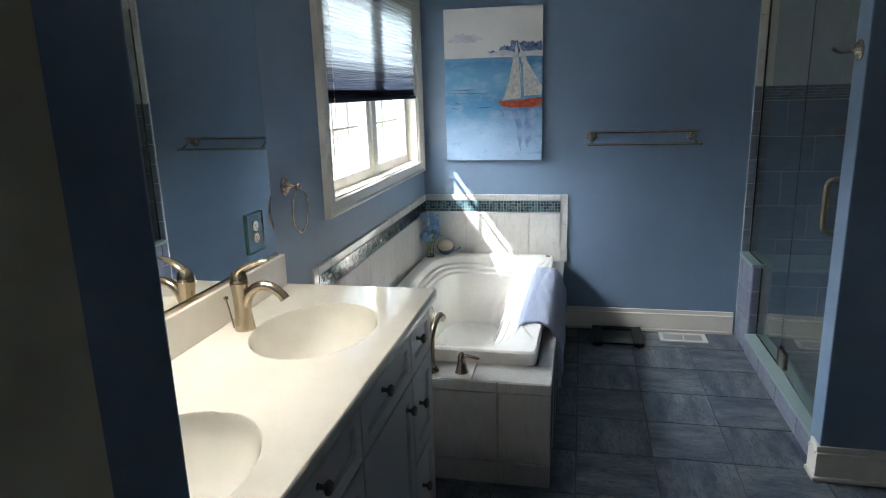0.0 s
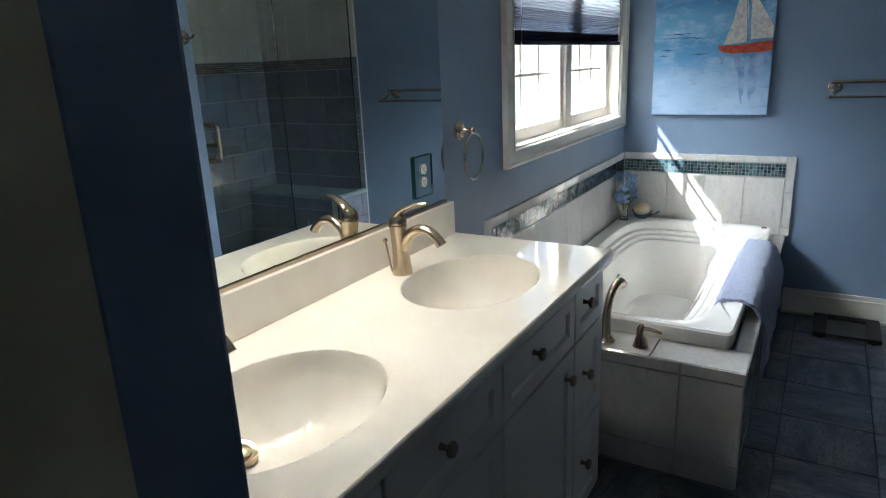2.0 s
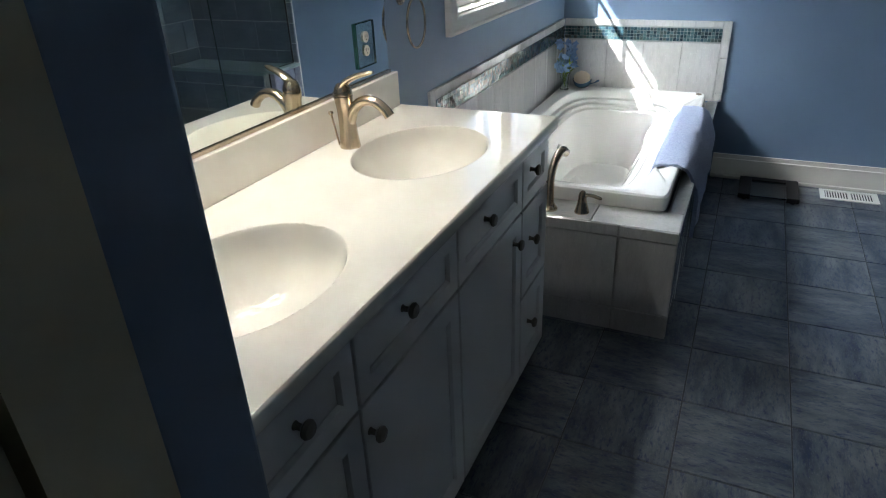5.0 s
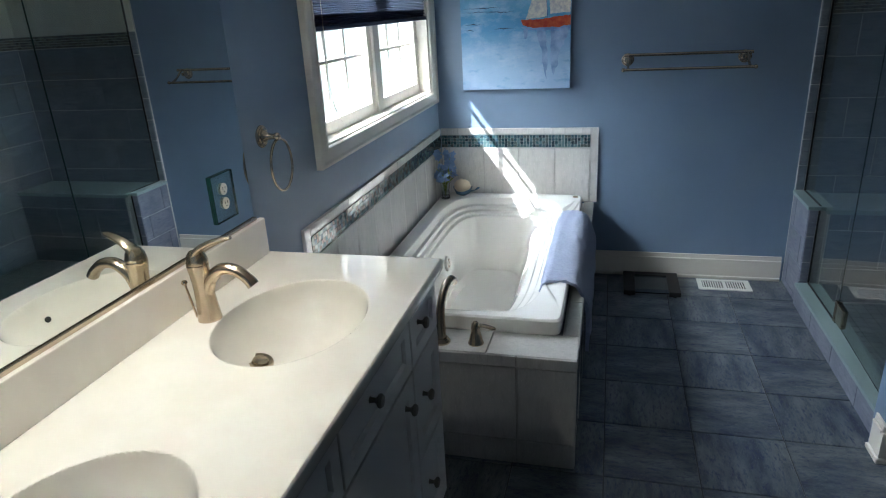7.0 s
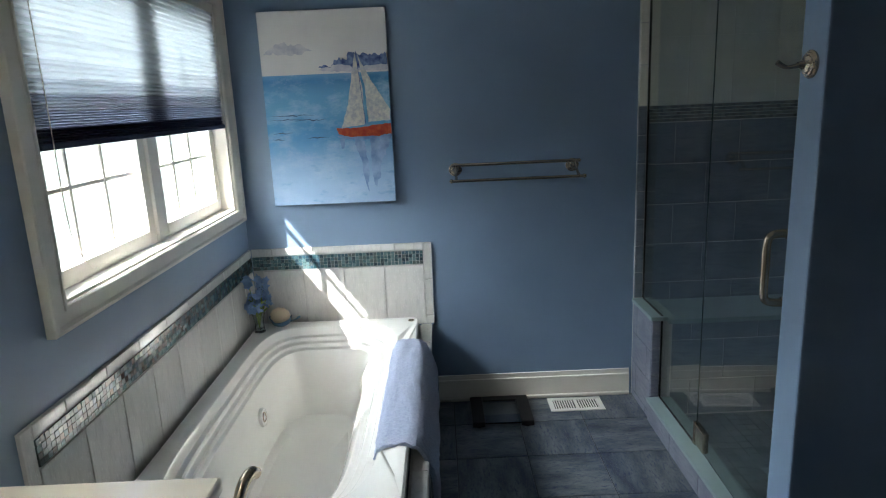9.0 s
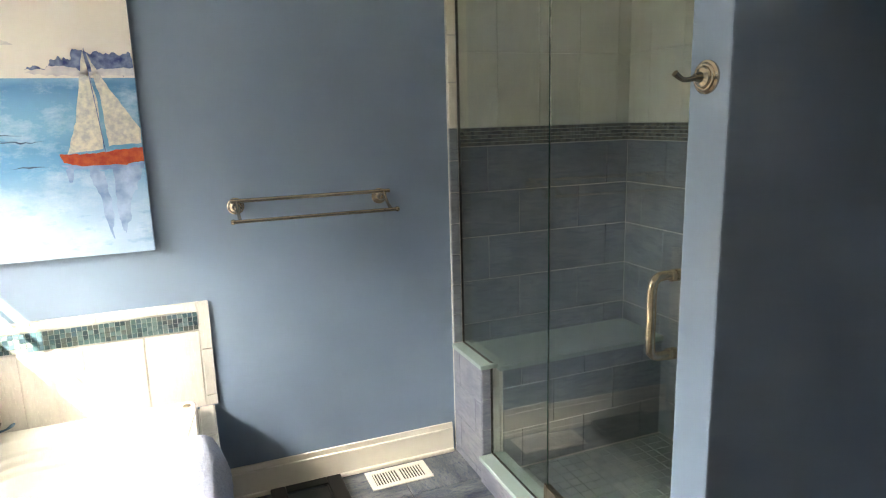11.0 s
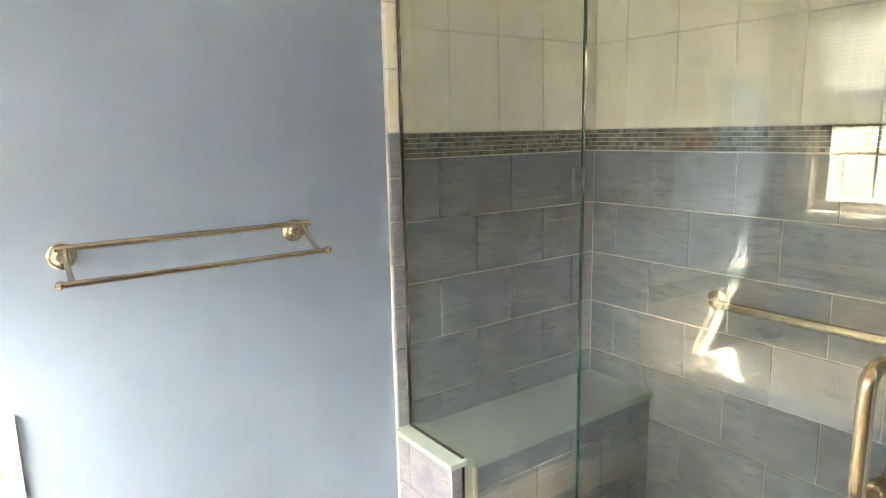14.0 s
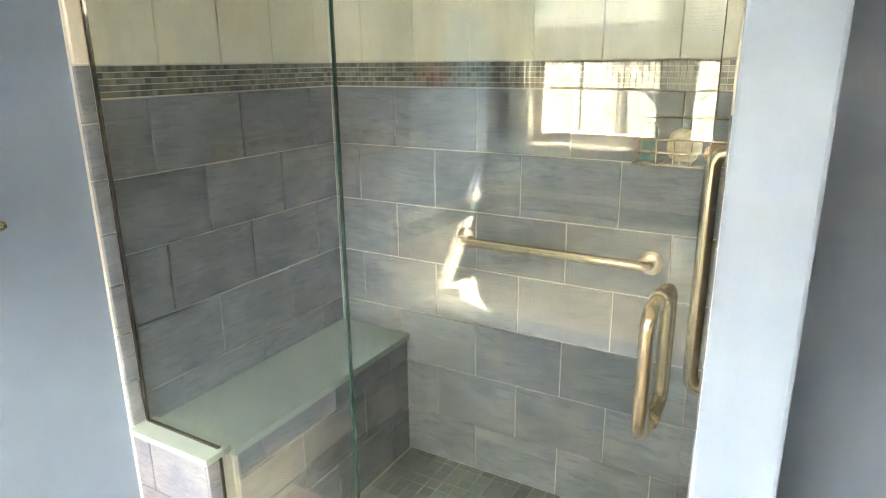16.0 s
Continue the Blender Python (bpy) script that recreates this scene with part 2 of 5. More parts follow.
def tile(parent, mat, centre, size, name="tile", bevel=0.0018):
    """One tile: a shared bevelled slab, placed by its centre."""
    key = (mat.name, tuple(round(s, 3) for s in size))
    if key not in TILE_MESHES:
        h = [s / 2 for s in size]
        TILE_MESHES[key] = put_mesh(name, box(-h[0], h[0], -h[1], h[1], -h[2], h[2], bevel, 1), mat)
    ob = new(name, TILE_MESHES[key])
    ob.parent = parent
    if parent.type == "EMPTY":
        ob.matrix_parent_inverse = Matrix.Translation(parent.location).inverted()
    ob.location = centre
    if name == "tile" and "tub_tile" in mat.name:
        ob.rotation_euler = (radians(TILT.uniform(-0.25, 0.25)), radians(TILT.uniform(-0.25, 0.25)), radians(TILT.uniform(-0.25, 0.25)))
    return ob


def turned_tile(parent, mat, centre, size):
    """A floor tile laid a quarter turn round, so that its grain runs across."""
    ob = tile(parent, mat, centre, (size[1], size[0], size[2]))
    ob.rotation_euler = (0, 0, radians(90))
    return ob


def tile_rows(parent, mat, axis, at, thick, u0, u1, z0, z1, w, h, bond=0.0, shift=0.0, gap=0.005, up=True):
    """Tiles on an upright wall: axis 'x' or 'y' is the wall's normal, at the tiles' middle plane."""
    z, row = (z0, 0) if up else (z1, 0)
    while (z < z1 - 0.01) if up else (z > z0 + 0.01):
        za, zb = (z, min(z + h, z1)) if up else (max(z - h, z0), z)
        u = u0 - ((shift + bond * (row % 2)) % w)
        while u < u1 - 0.006:
            ua, ub = max(u, u0), min(u + w, u1)
            if ub - ua > 0.012:
                size_u, size_z = ub - ua - gap, zb - za - gap
                c, m = (ua + ub) / 2, (za + zb) / 2
                if axis == "x":
                    tile(parent, mat, (at, c, m), (thick, size_u, size_z))
                else:
                    tile(parent, mat, (c, at, m), (size_u, thick, size_z))
            u += w
        z = zb if up else za
        row += 1


def chips(name, parent, mat, axis, at, thick, u0, u1, z0, z1, rows, pitch, label):
    """A mosaic band of small glass chips, joined."""
    bm = bmesh.new()
    h = (z1 - z0) / rows
    cols = max(1, round((u1 - u0) / pitch))
    w = (u1 - u0) / cols
    for r in range(rows):
        for c in range(cols):
            ua, ub, za, zb = u0 + c * w + 0.0011, u0 + (c + 1) * w - 0.0011, z0 + r * h + 0.0011, z0 + (r + 1) * h - 0.0011
            t = thick * random.uniform(0.8, 1.1)
            if axis == "x":
                lo, hi = (at, ua, za), (at + t, ub, zb)
            else:
                lo, hi = (ua, at, za), (ub, at + t, zb)
            v = [bm.verts.new((x, y, zz)) for zz in (lo[2], hi[2]) for y in (lo[1], hi[1]) for x in (lo[0], hi[0])]
            for f in ((0, 1, 3, 2), (4, 6, 7, 5), (0, 4, 5, 1), (2, 3, 7, 6), (0, 2, 6, 4), (1, 5, 7, 3)):
                bm.faces.new([v[i] for i in f])
    ob = part(name, bm, mat, parent, label)
    return tagged(ob, kind="stuff")


# ---- the room: window wall at x = 0, back wall at y = 4.5, floor at z = 0 ----
CEIL = 2.55
XR, YB, YE, XE = 3.043, 4.50, -3.20, 3.30
PX, PY0, PY1 = 2.018, 2.853, 2.972   # the partition's end and faces
WY0, WY1, WZ0, WZ1 = 2.825, 4.345, 1.150, 2.12   # window opening

wall_window = structure("wall_west", boxes(
    (-0.16, 0, YE, WY0, -0.1, CEIL), (-0.16, 0, WY1, YB + 0.12, -0.1, CEIL),
    (-0.16, 0, WY0, WY1, -0.1, WZ0), (-0.16, 0, WY0, WY1, WZ1, CEIL)), M_WALL, "blue painted wall with the window", "wall")
wall_back = structure("wall_north", box(0, XR + 0.12, YB, YB + 0.12, -0.1, CEIL), M_WALL, "blue painted end wall behind the tub", "wall")
wall_right = structure("wall_east", box(XR + 0.004, XR + 0.12, PY1, YB, -0.1, CEIL), M_WALL, "blue painted wall beyond the shower", "wall")
# unseen closing walls, their distances set by the light they bounce back
wall_entry = structure("wall_south", box(0, XE + 0.12, YE - 0.12, YE, -0.1, CEIL), M_WALL, "unseen blue painted wall closing the room towards the entrance", "wall")
wall_far = structure("wall_far_east", box(XE, XE + 0.12, YE, PY1, -0.1, CEIL), M_WALL, "unseen blue painted wall closing the room's east side", "wall")
wall_stub = structure("wall_stub", box(0, 0.632, 0.685, 0.80, -0.1, CEIL, 0.006), M_WALL, "blue painted wall end beside the vanity", "wall")
wall_part = structure("wall_partition", box(PX, XE, PY0, PY1, -0.1, CEIL, 0.006), M_WALL, "blue painted partition in front of the shower", "wall")
ceiling = structure("ceiling", box(-0.16, XE + 0.12, YE - 0.12, YB + 0.12, CEIL, CEIL + 0.1), M_CEIL, "white painted ceiling", "ceiling")
floor = structure("floor", box(0, XE, YE, YB, -0.1, -0.004), M_GROUT_D, "dark blue slate-look tiled floor", "floor")

# baseboards
def baseboard(x0, x1, y0, y1, label="cream painted moulded baseboard"):
    along_x = abs(x1 - x0) > abs(y1 - y0)
    bm = boxes((x0, x1, y0, y1, 0, 0.118))
    t = 0.006
    if along_x:
        far = max(y0, y1)
        box(x0, x1, far - abs(y1 - y0) + t, far, 0.118, 0.150, 0.003, 2, bm)
        box(x0, x1, far - abs(y1 - y0) - 0.003, far, 0.112, 0.124, 0.003, 2, bm)
        box(x0 - (0.011 if x0 < XR and y1 < YB else 0), x1, far - abs(y1 - y0) - 0.011, far, 0, 0.019, 0.006, 3, bm)
    else:
        box(x0 + 0.004, x1, y0, y1, 0.118, 0.150, 0.003, 2, bm)
        box(x0 - 0.003, x1, y0, y1, 0.112, 0.124, 0.003, 2, bm)
        box(x0 - 0.011, x1, y0, y1, 0, 0.019, 0.006, 3, bm)
    return structure("baseboard", bm, M_TRIM, label, "baseboard")


baseboard(0.97, 2.03, YB - 0.016, YB)
baseboard(PX - 0.014, XE, PY0 - 0.016, PY0)
baseboard(PX - 0.014, PX, PY0, PY1 - 0.040)

# ---- entrance: cream casing and door beside the camera's start ----
door_casing = structure("door_casing", boxes((0.55, 0.640, 0.579, 0.683, 0, 2.15)), M_DOOR, "cream painted door casing", "trim")
door_1 = structure("door_1", boxes((0.585, 0.628, -0.3, 0.571, 0.01, 2.12)), M_DOOR, "cream painted door standing open", "door")
# coloured near-black so the slit between casing and door reads as shade
wall_hinge = structure("wall_hinge", box(0.0, 0.575, YE, 0.680, -0.1, CEIL), M_GAP_SHADE, "wall behind the open door, near-black for the shade in the gap", "wall")

# ---- window ----
window_1 = structure("window_1", boxes(
    (-0.16, 0.004, WY0, WY0 + 0.018, WZ0, WZ1), (-0.16, 0.004, WY1 - 0.018, WY1, WZ0, WZ1),
    (-0.16, 0.004, WY0, WY1, WZ1 - 0.018, WZ1)), M_TRIM, "white painted double casement window with a half-lowered shade", "window")
part("window_sill", box(-0.16, 0.006, WY0, WY1, WZ0 - 0.002, WZ0 + 0.009, 0.003), M_TRIM, window_1)


def casing_ring():
    """Mitred moulded casing round the opening: a raised outer bead, a flat, a small inner bead."""
    bm = bmesh.new()
    y0, y1, z0, z1 = WY0 - 0.09, WY1 + 0.09, WZ0 - 0.067, WZ1 + 0.09
    loops = []
    for inset, x in ((0.0, 0.0005), (0.0, 0.024), (0.004, 0.028), (0.017, 0.028), (0.022, 0.022), (0.026, 0.019), (0.070, 0.016), (0.073, 0.020), (0.084, 0.019), (0.0905, 0.014), (0.0905, 0.0045)):
        loops.append([bm.verts.new((x, y, z)) for y, z in ((y0 + inset, z0 + inset * 0.745), (y1 - inset, z0 + inset * 0.745), (y1 - inset, z1 - inset), (y0 + inset, z1 - inset))])
    for a, b in zip(loops, loops[1:]):
        for k in range(4):
            bm.faces.new((a[k], a[(k + 1) % 4], b[(k + 1) % 4], b[k]))
    return bm


part("casing", casing_ring(), M_TRIM, window_1)
part("mullion", box(-0.135, -0.046, 3.575, 3.635, WZ0 + 0.008, WZ1 - 0.018, 0.004), M_TRIM, window_1)
for y0, y1 in ((WY0 + 0.018, 3.575), (3.635, WY1 - 0.018)):
    z0, z1, f = WZ0 + 0.008, WZ1 - 0.018, 0.054
    sash = part("sash", boxes((-0.115, -0.058, y0, y0 + f, z0, z1), (-0.115, -0.058, y1 - f, y1, z0, z1),
                              (-0.115, -0.058, y0 + f, y1 - f, z0, z0 + f), (-0.115, -0.058, y0 + f, y1 - f, z1 - f, z1), bevel=0.003), M_TRIM, window_1)
    pane = part("pane", box(-0.096, -0.092, y0 + f - 0.004, y1 - f + 0.004, z0 + f - 0.004, z1 - f + 0.004), M_PANE, sash)
    pane.visible_shadow = False
    w = (y1 - y0 - 2 * f) / 3
    for k in (1, 2):
        yy = y0 + f + k * w
        part("muntin", box(-0.104, -0.084, yy - 0.008, yy + 0.008, z0 + f, z1 - f, 0.003, 1), M_TRIM, sash)
    for zz in (1.432, 1.66, 1.89):
        part("muntin", box(-0.103, -0.085, y0 + f, y1 - f, zz - 0.008, zz + 0.008, 0.003, 1), M_TRIM, sash)

# roof overhang outside, above the window
structure("roof_eave", boxes((-0.861, -0.162, 0.6, 6.5, 2.566, 2.586), (-0.876, -0.846, 0.6, 6.5, 2.560, 2.74), (-0.861, -0.162, 0.6, 6.5, 2.70, 2.74)), M_TRIM, "white painted roof overhang outside the window", "eave")

# pleated shade
M_SHADE = bpy.data.materials.new("pleated_fabric")
M_SHADE.use_nodes = True
_nt = M_SHADE.node_tree
_b = _nt.nodes["Principled BSDF"]
_b.inputs["Base Color"].default_value = (0.60, 0.66, 0.72, 1)
_b.inputs["Roughness"].default_value = 0.8
_tr = _nt.nodes.new("ShaderNodeBsdfTranslucent")
_tr.inputs[0].default_value = (0.74, 0.77, 0.78, 1)
_mx = _nt.nodes.new("ShaderNodeMixShader")
_mx.inputs[0].default_value = 0.65
_nt.links.new(_b.outputs[0], _mx.inputs[1])
_nt.links.new(_tr.outputs[0], _mx.inputs[2])
_nt.links.new(_mx.outputs[0], _nt.nodes["Material Output"].inputs[0])
M_NAVY = paint("navy_shade_fabric", (0.030, 0.045, 0.095), 0.8)
SX = 0.004   # the plane of the shade, at the front of the reveal
shade = thing("window_shade", (-0.03, 3.585, WZ1 - 0.02), "white pleated cellular shade with a navy hem, half lowered", "window shade")


def pleats(z0, z1, count, depth, plane=SX):
    bm = bmesh.new()
    prev = None
    for k in range(2 * count + 1):
        z = z0 + (z1 - z0) * k / (2 * count)
        x = plane - depth * (k % 2)
        cur = [bm.verts.new((x, y, z)) for y in (WY0 + 0.022, WY1 - 0.022)]
        if prev:
            bm.faces.new((prev[0], prev[1], cur[1], cur[0]))
        prev = cur
    return bm


def shade_fabric(name, base, through_colour, share):
    m = M_SHADE.copy()
    m.name = name
    for n in m.node_tree.nodes:
        if n.type == "BSDF_PRINCIPLED":
            n.inputs["Base Color"].default_value = (*base, 1)
        elif n.type == "BSDF_TRANSLUCENT":
            n.inputs[0].default_value = (*through_colour, 1)
        elif n.type == "MIX_SHADER":
            n.inputs[0].default_value = share
    return m


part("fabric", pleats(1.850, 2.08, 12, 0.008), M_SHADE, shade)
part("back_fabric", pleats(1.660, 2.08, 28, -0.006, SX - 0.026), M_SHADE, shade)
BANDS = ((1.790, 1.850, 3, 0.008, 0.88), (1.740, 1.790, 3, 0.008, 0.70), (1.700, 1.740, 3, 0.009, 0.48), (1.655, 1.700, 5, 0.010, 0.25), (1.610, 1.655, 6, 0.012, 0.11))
for z0, z1, count, depth, pale in BANDS:      # cloth colours graded darker to the hem for light that denser pleats stop
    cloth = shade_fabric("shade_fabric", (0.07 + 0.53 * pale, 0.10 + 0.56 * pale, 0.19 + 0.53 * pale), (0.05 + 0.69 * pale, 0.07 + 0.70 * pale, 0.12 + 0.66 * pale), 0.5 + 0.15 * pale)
    part("pleat_band", pleats(z0, z1, count, depth), cloth, shade, "pleats tinted white to navy for the light that denser folds stop")
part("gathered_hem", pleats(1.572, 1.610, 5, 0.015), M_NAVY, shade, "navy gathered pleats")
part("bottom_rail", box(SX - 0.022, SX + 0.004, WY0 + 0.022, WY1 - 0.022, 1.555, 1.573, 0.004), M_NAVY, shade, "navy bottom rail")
part("head_rail", box(SX - 0.030, SX + 0.006, WY0 + 0.020, WY1 - 0.020, 2.078, 2.10, 0.004), M_TRIM, shade)
part("cord", sweep([(0.021, 2.875, 2.07, 0.0015), (0.023, 2.876, 1.7, 0.0015), (0.024, 2.88, 1.35, 0.0015), (0.031, 2.93, 1.235, 0.0015), (0.024, 2.985, 1.21, 0.0015)], 6, 8), M_TRIM, shade)

# ---- vanity ----
VF, VY0, VY1, VZ = 0.525, 0.803, 2.300, 0.895   # cabinet face, ends, height under the top
TOPZ = 0.932


def shaker(parent, name, y0, y1, z0, z1, rail=0.055):
    """A recessed-panel front on the cabinet's face, with a bevelled frame round the panel."""
    x0, x1 = VF, VF + 0.020
    rail = min(rail, (z1 - z0) * 0.3, (y1 - y0) * 0.3)
    bm = frame_ring(x0, x1, y0, y1, z0, z1, rail)
    front = part(name, bm, M_CAB, parent)
    part("panel", box(x0, x1 - 0.009, y0 + rail - 0.002, y1 - rail + 0.002, z0 + rail - 0.002, z1 - rail + 0.002), M_CAB, front)
    return front


def knob(front, y, z):
    part("knob", lathe([(0.0, -0.001), (0.008, 0.0), (0.006, 0.004), (0.0055, 0.013), (0.010, 0.017), (0.0155, 0.021), (0.0165, 0.025), (0.013, 0.030), (0.0, 0.032)],
                       (VF + 0.020, y, z), (1, 0, 0), 20, closed=False), M_KNOB, front, "dark pewter round knob", True)


vanity = thing("vanity_cabinet", (0.26, 1.55, 0), "white painted double vanity cabinet with recessed-panel doors and drawers", "cabinet")
part("body", boxes((0.002, VF, VY0, VY1, 0.10, 0.72)), M_CAB, vanity)
part("end_panel", box(0.002, VF, VY1 - 0.018, VY1, 0.722, VZ), M_CAB, vanity)
part("front_rail", box(VF - 0.02, VF, VY0, VY1 - 0.0185, 0.722, VZ), M_CAB, vanity)
part("toe_kick", boxes((0.002, VF - 0.07, VY0, VY1 - 0.002, 0.0, 0.10)), M_CAB, vanity)
G = 0.004
COLS = ((0.806, 1.123), (1.123, 1.566), (1.566, 2.035), (2.035, 2.297))
for i, (y0, y1) in enumerate(COLS):
    ym = (y0 + y1) / 2
    d = shaker(vanity, "drawer", y0 + G, y1 - G, 0.722 + G, VZ - 0.012)
    knob(d, (0.955, 1.300, 1.735, 2.105)[i], 0.830)
    if i in (0, 3):
        for z0, z1, kz in ((0.418, 0.722, 0.603), (0.112, 0.418, 0.298)):
            d = shaker(vanity, "drawer", y0 + G, y1 - G, z0 + G, z1 - G)
            knob(d, 2.110 if i == 3 else ym, kz)
    else:
        d = shaker(vanity, "door", y0 + G, y1 - G, 0.112 + G, 0.722 - G)
        knob(d, 1.145 if i == 1 else 1.957, 0.655)

# top with two moulded bowls, backsplash and side splash
vanity_top = thing("countertop", (0.28, 1.55, VZ), "glossy off-white cultured marble vanity top with two moulded bowls", "countertop")
BOWLS = ((0.300, 1.893), (0.300, 1.155))


def top_surface():
    """The slab: a fine grid whose height sinks into two rounded oval bowls."""
    def z_at(x, y):
        z = TOPZ
        for bx, by in BOWLS:
            r = math.sqrt(((x - bx) / 0.178) ** 2 + ((y - by) / 0.232) ** 2)
            if r < 1:
                k = 1 - r
                edge = min(1.0, k / 0.10)
                z -= 0.014 * edge * edge * (3 - 2 * edge) + 0.132 * (1 - min(1, r * 1.02) ** 3.6)
        return z
    bm = bmesh.new()
    x0, x1, y0, y1, nx, ny = 0.0, 0.562, 0.801, 2.310, 150, 400
    grid = [[bm.verts.new((x0 + (x1 - x0) * i / nx, y0 + (y1 - y0) * j / ny, z_at(x0 + (x1 - x0) * i / nx, y0 + (y1 - y0) * j / ny)))
             for j in range(ny + 1)] for i in range(nx + 1)]
    for i in range(nx):
        for j in range(ny):
            bm.faces.new((grid[i][j], grid[i + 1][j], grid[i + 1][j + 1], grid[i][j + 1]))
    edge = [grid[i][0] for i in range(nx + 1)] + [grid[nx][j] for j in range(1, ny + 1)] + [grid[i][ny] for i in range(nx - 1, -1, -1)]
    cx, cy = 0.278, 1.55
    rows = [edge]
    for out, dz in ((0.003, -0.002), (0.005, -0.006), (0.005, -0.030), (0.002, -0.036)):
        rows.append([bm.verts.new((v.co.x + (out if v.co.x >= x1 - 1e-4 else 0), v.co.y + (out if v.co.y >= y1 - 1e-4 else 0), TOPZ + dz)) for v in edge])
    for a, b in zip(rows, rows[1:]):
        for k in range(len(edge) - 1):
            bm.faces.new((a[k], b[k], b[k + 1], a[k + 1]))
    return bm


slab = part("slab", top_surface(), M_TOP, vanity_top, "", True)
part("backsplash", box(0.001, 0.021, 0.803, 2.300, TOPZ, 1.046, 0.004, 3), M_TOP, vanity_top)
for bx, by in BOWLS:
    zb = TOPZ - 0.143
    # no hole is cut: a dark disc gives the overflow's inner shade
    part("overflow", lathe([(0.0, 0.0015), (0.0055, 0.0015), (0.0075, 0.003), (0.0085, -0.003)], (bx + 0.152, by, TOPZ - 0.060), (-0.8, 0, 0.6), 16, closed=False), M_GASKET, vanity_top, "dark disc for the shade in the overflow hole", True)
    dr = part("drain", lathe([(0.0, 0.002), (0.024, 0.003), (0.031, 0.005), (0.033, 0.001), (0.033, -0.01)], (bx - 0.098, by - 0.018, zb + 0.021), (0.25, 0, 1), 24, closed=False), M_NICKEL, vanity_top, "brushed nickel pop-up drain", True)
    part("stopper", lathe([(0.0, 0.0085), (0.016, 0.008), (0.0195, 0.006), (0.020, 0.003)], (bx - 0.098, by - 0.018, zb + 0.021), (0.25, 0, 1), 20, closed=False), M_NICKEL, dr, "", True)


def sink_faucet(y):
    x = 0.096
    f = thing("sink_faucet", (x, y, TOPZ), "brushed champagne nickel single-lever faucet on the vanity top", "faucet", "vanity faucets")
    part("body", sweep([(x, y, TOPZ - 0.001, 0.029), (x, y, TOPZ + 0.006, 0.0285), (x - 0.001, y, TOPZ + 0.05, 0.0245), (x - 0.003, y, TOPZ + 0.10, 0.0235), (x - 0.006, y, TOPZ + 0.138, 0.026), (x - 0.006, y, TOPZ + 0.143, 0.0255)], 24, 6), M_NICKEL, f, "", True)
    part("spout", sweep([(x + 0.004, y, TOPZ + 0.06, 0.018), (x + 0.022, y, TOPZ + 0.105, 0.0175), (x + 0.055, y, TOPZ + 0.132, 0.0165), (x + 0.092, y, TOPZ + 0.132, 0.0155), (x + 0.122, y, TOPZ + 0.112, 0.0155), (x + 0.134, y, TOPZ + 0.096, 0.0165)], 18, 6, 0.85), M_NICKEL, f, "", True)
    h = part("handle", lathe([(0.0255, 0.0), (0.026, 0.006), (0.0225, 0.020), (0.016, 0.030), (0.0, 0.034)], (x - 0.006, y, TOPZ + 0.1445), (0, 0, 1), 22, closed=False), M_NICKEL, f, "", True)
    part("lever", sweep([(x - 0.008, y, TOPZ + 0.158, 0.020), (x + 0.004, y, TOPZ + 0.178, 0.0185), (x + 0.034, y + 0.006, TOPZ + 0.194, 0.016), (x + 0.066, y + 0.012, TOPZ + 0.203, 0.0135), (x + 0.084, y + 0.015, TOPZ + 0.206, 0.008)], 16, 6, 0.5), M_NICKEL, h, "", True)
    rod = part("lift_rod", sweep([(x - 0.036, y, TOPZ, 0.0028), (x - 0.045, y, TOPZ + 0.05, 0.0028), (x - 0.052, y, TOPZ + 0.085, 0.0028)], 8, 3), M_NICKEL, f, "", True)
    part("rod_knob", lathe([(0.0, -0.006), (0.006, -0.004), (0.0075, 0.0), (0.006, 0.005), (0.0, 0.007)], (x - 0.053, y, TOPZ + 0.091), (0, 0, 1), 14, closed=False), M_NICKEL, rod, "", True)
    return f


for bx, by in BOWLS:
    sink_faucet(by - 0.035)

# mirror, outlet on a glass plate, vanity light
mirror = thing("wall_mirror", (0.004, 1.54, 1.05), "large frameless mirror above the vanity", "mirror")
part("mirror_plate", box(0.001, 0.0055, 0.803, 2.268, 1.058, 1.905, 0.0012, 1), M_MIRROR, mirror)
part("bottom_channel", box(0.0005, 0.012, 0.803, 2.270, 1.047, 1.0575, 0.001), M_STEEL, mirror, "satin nickel channel")
outlet = thing("wall_outlet", (0.008, 2.130, 1.16), "ivory duplex outlet on a clear glass plate over the mirror", "outlet")
plate = part("glass_plate", box(0.0062, 0.0122, 2.078, 2.180, 1.096, 1.224, 0.0008, 1), M_GLASS, outlet, "green-edged clear glass plate")
for dy0, dy1, z0, z1 in ((2.0765, 2.0778, 1.096, 1.224), (2.1802, 2.1815, 1.096, 1.224), (2.078, 2.180, 1.0945, 1.0958), (2.078, 2.180, 1.2242, 1.2255)):
    part("plate_edge", box(0.0062, 0.0122, dy0, dy1, z0, z1), M_EDGE, plate, "dark green glass edge")
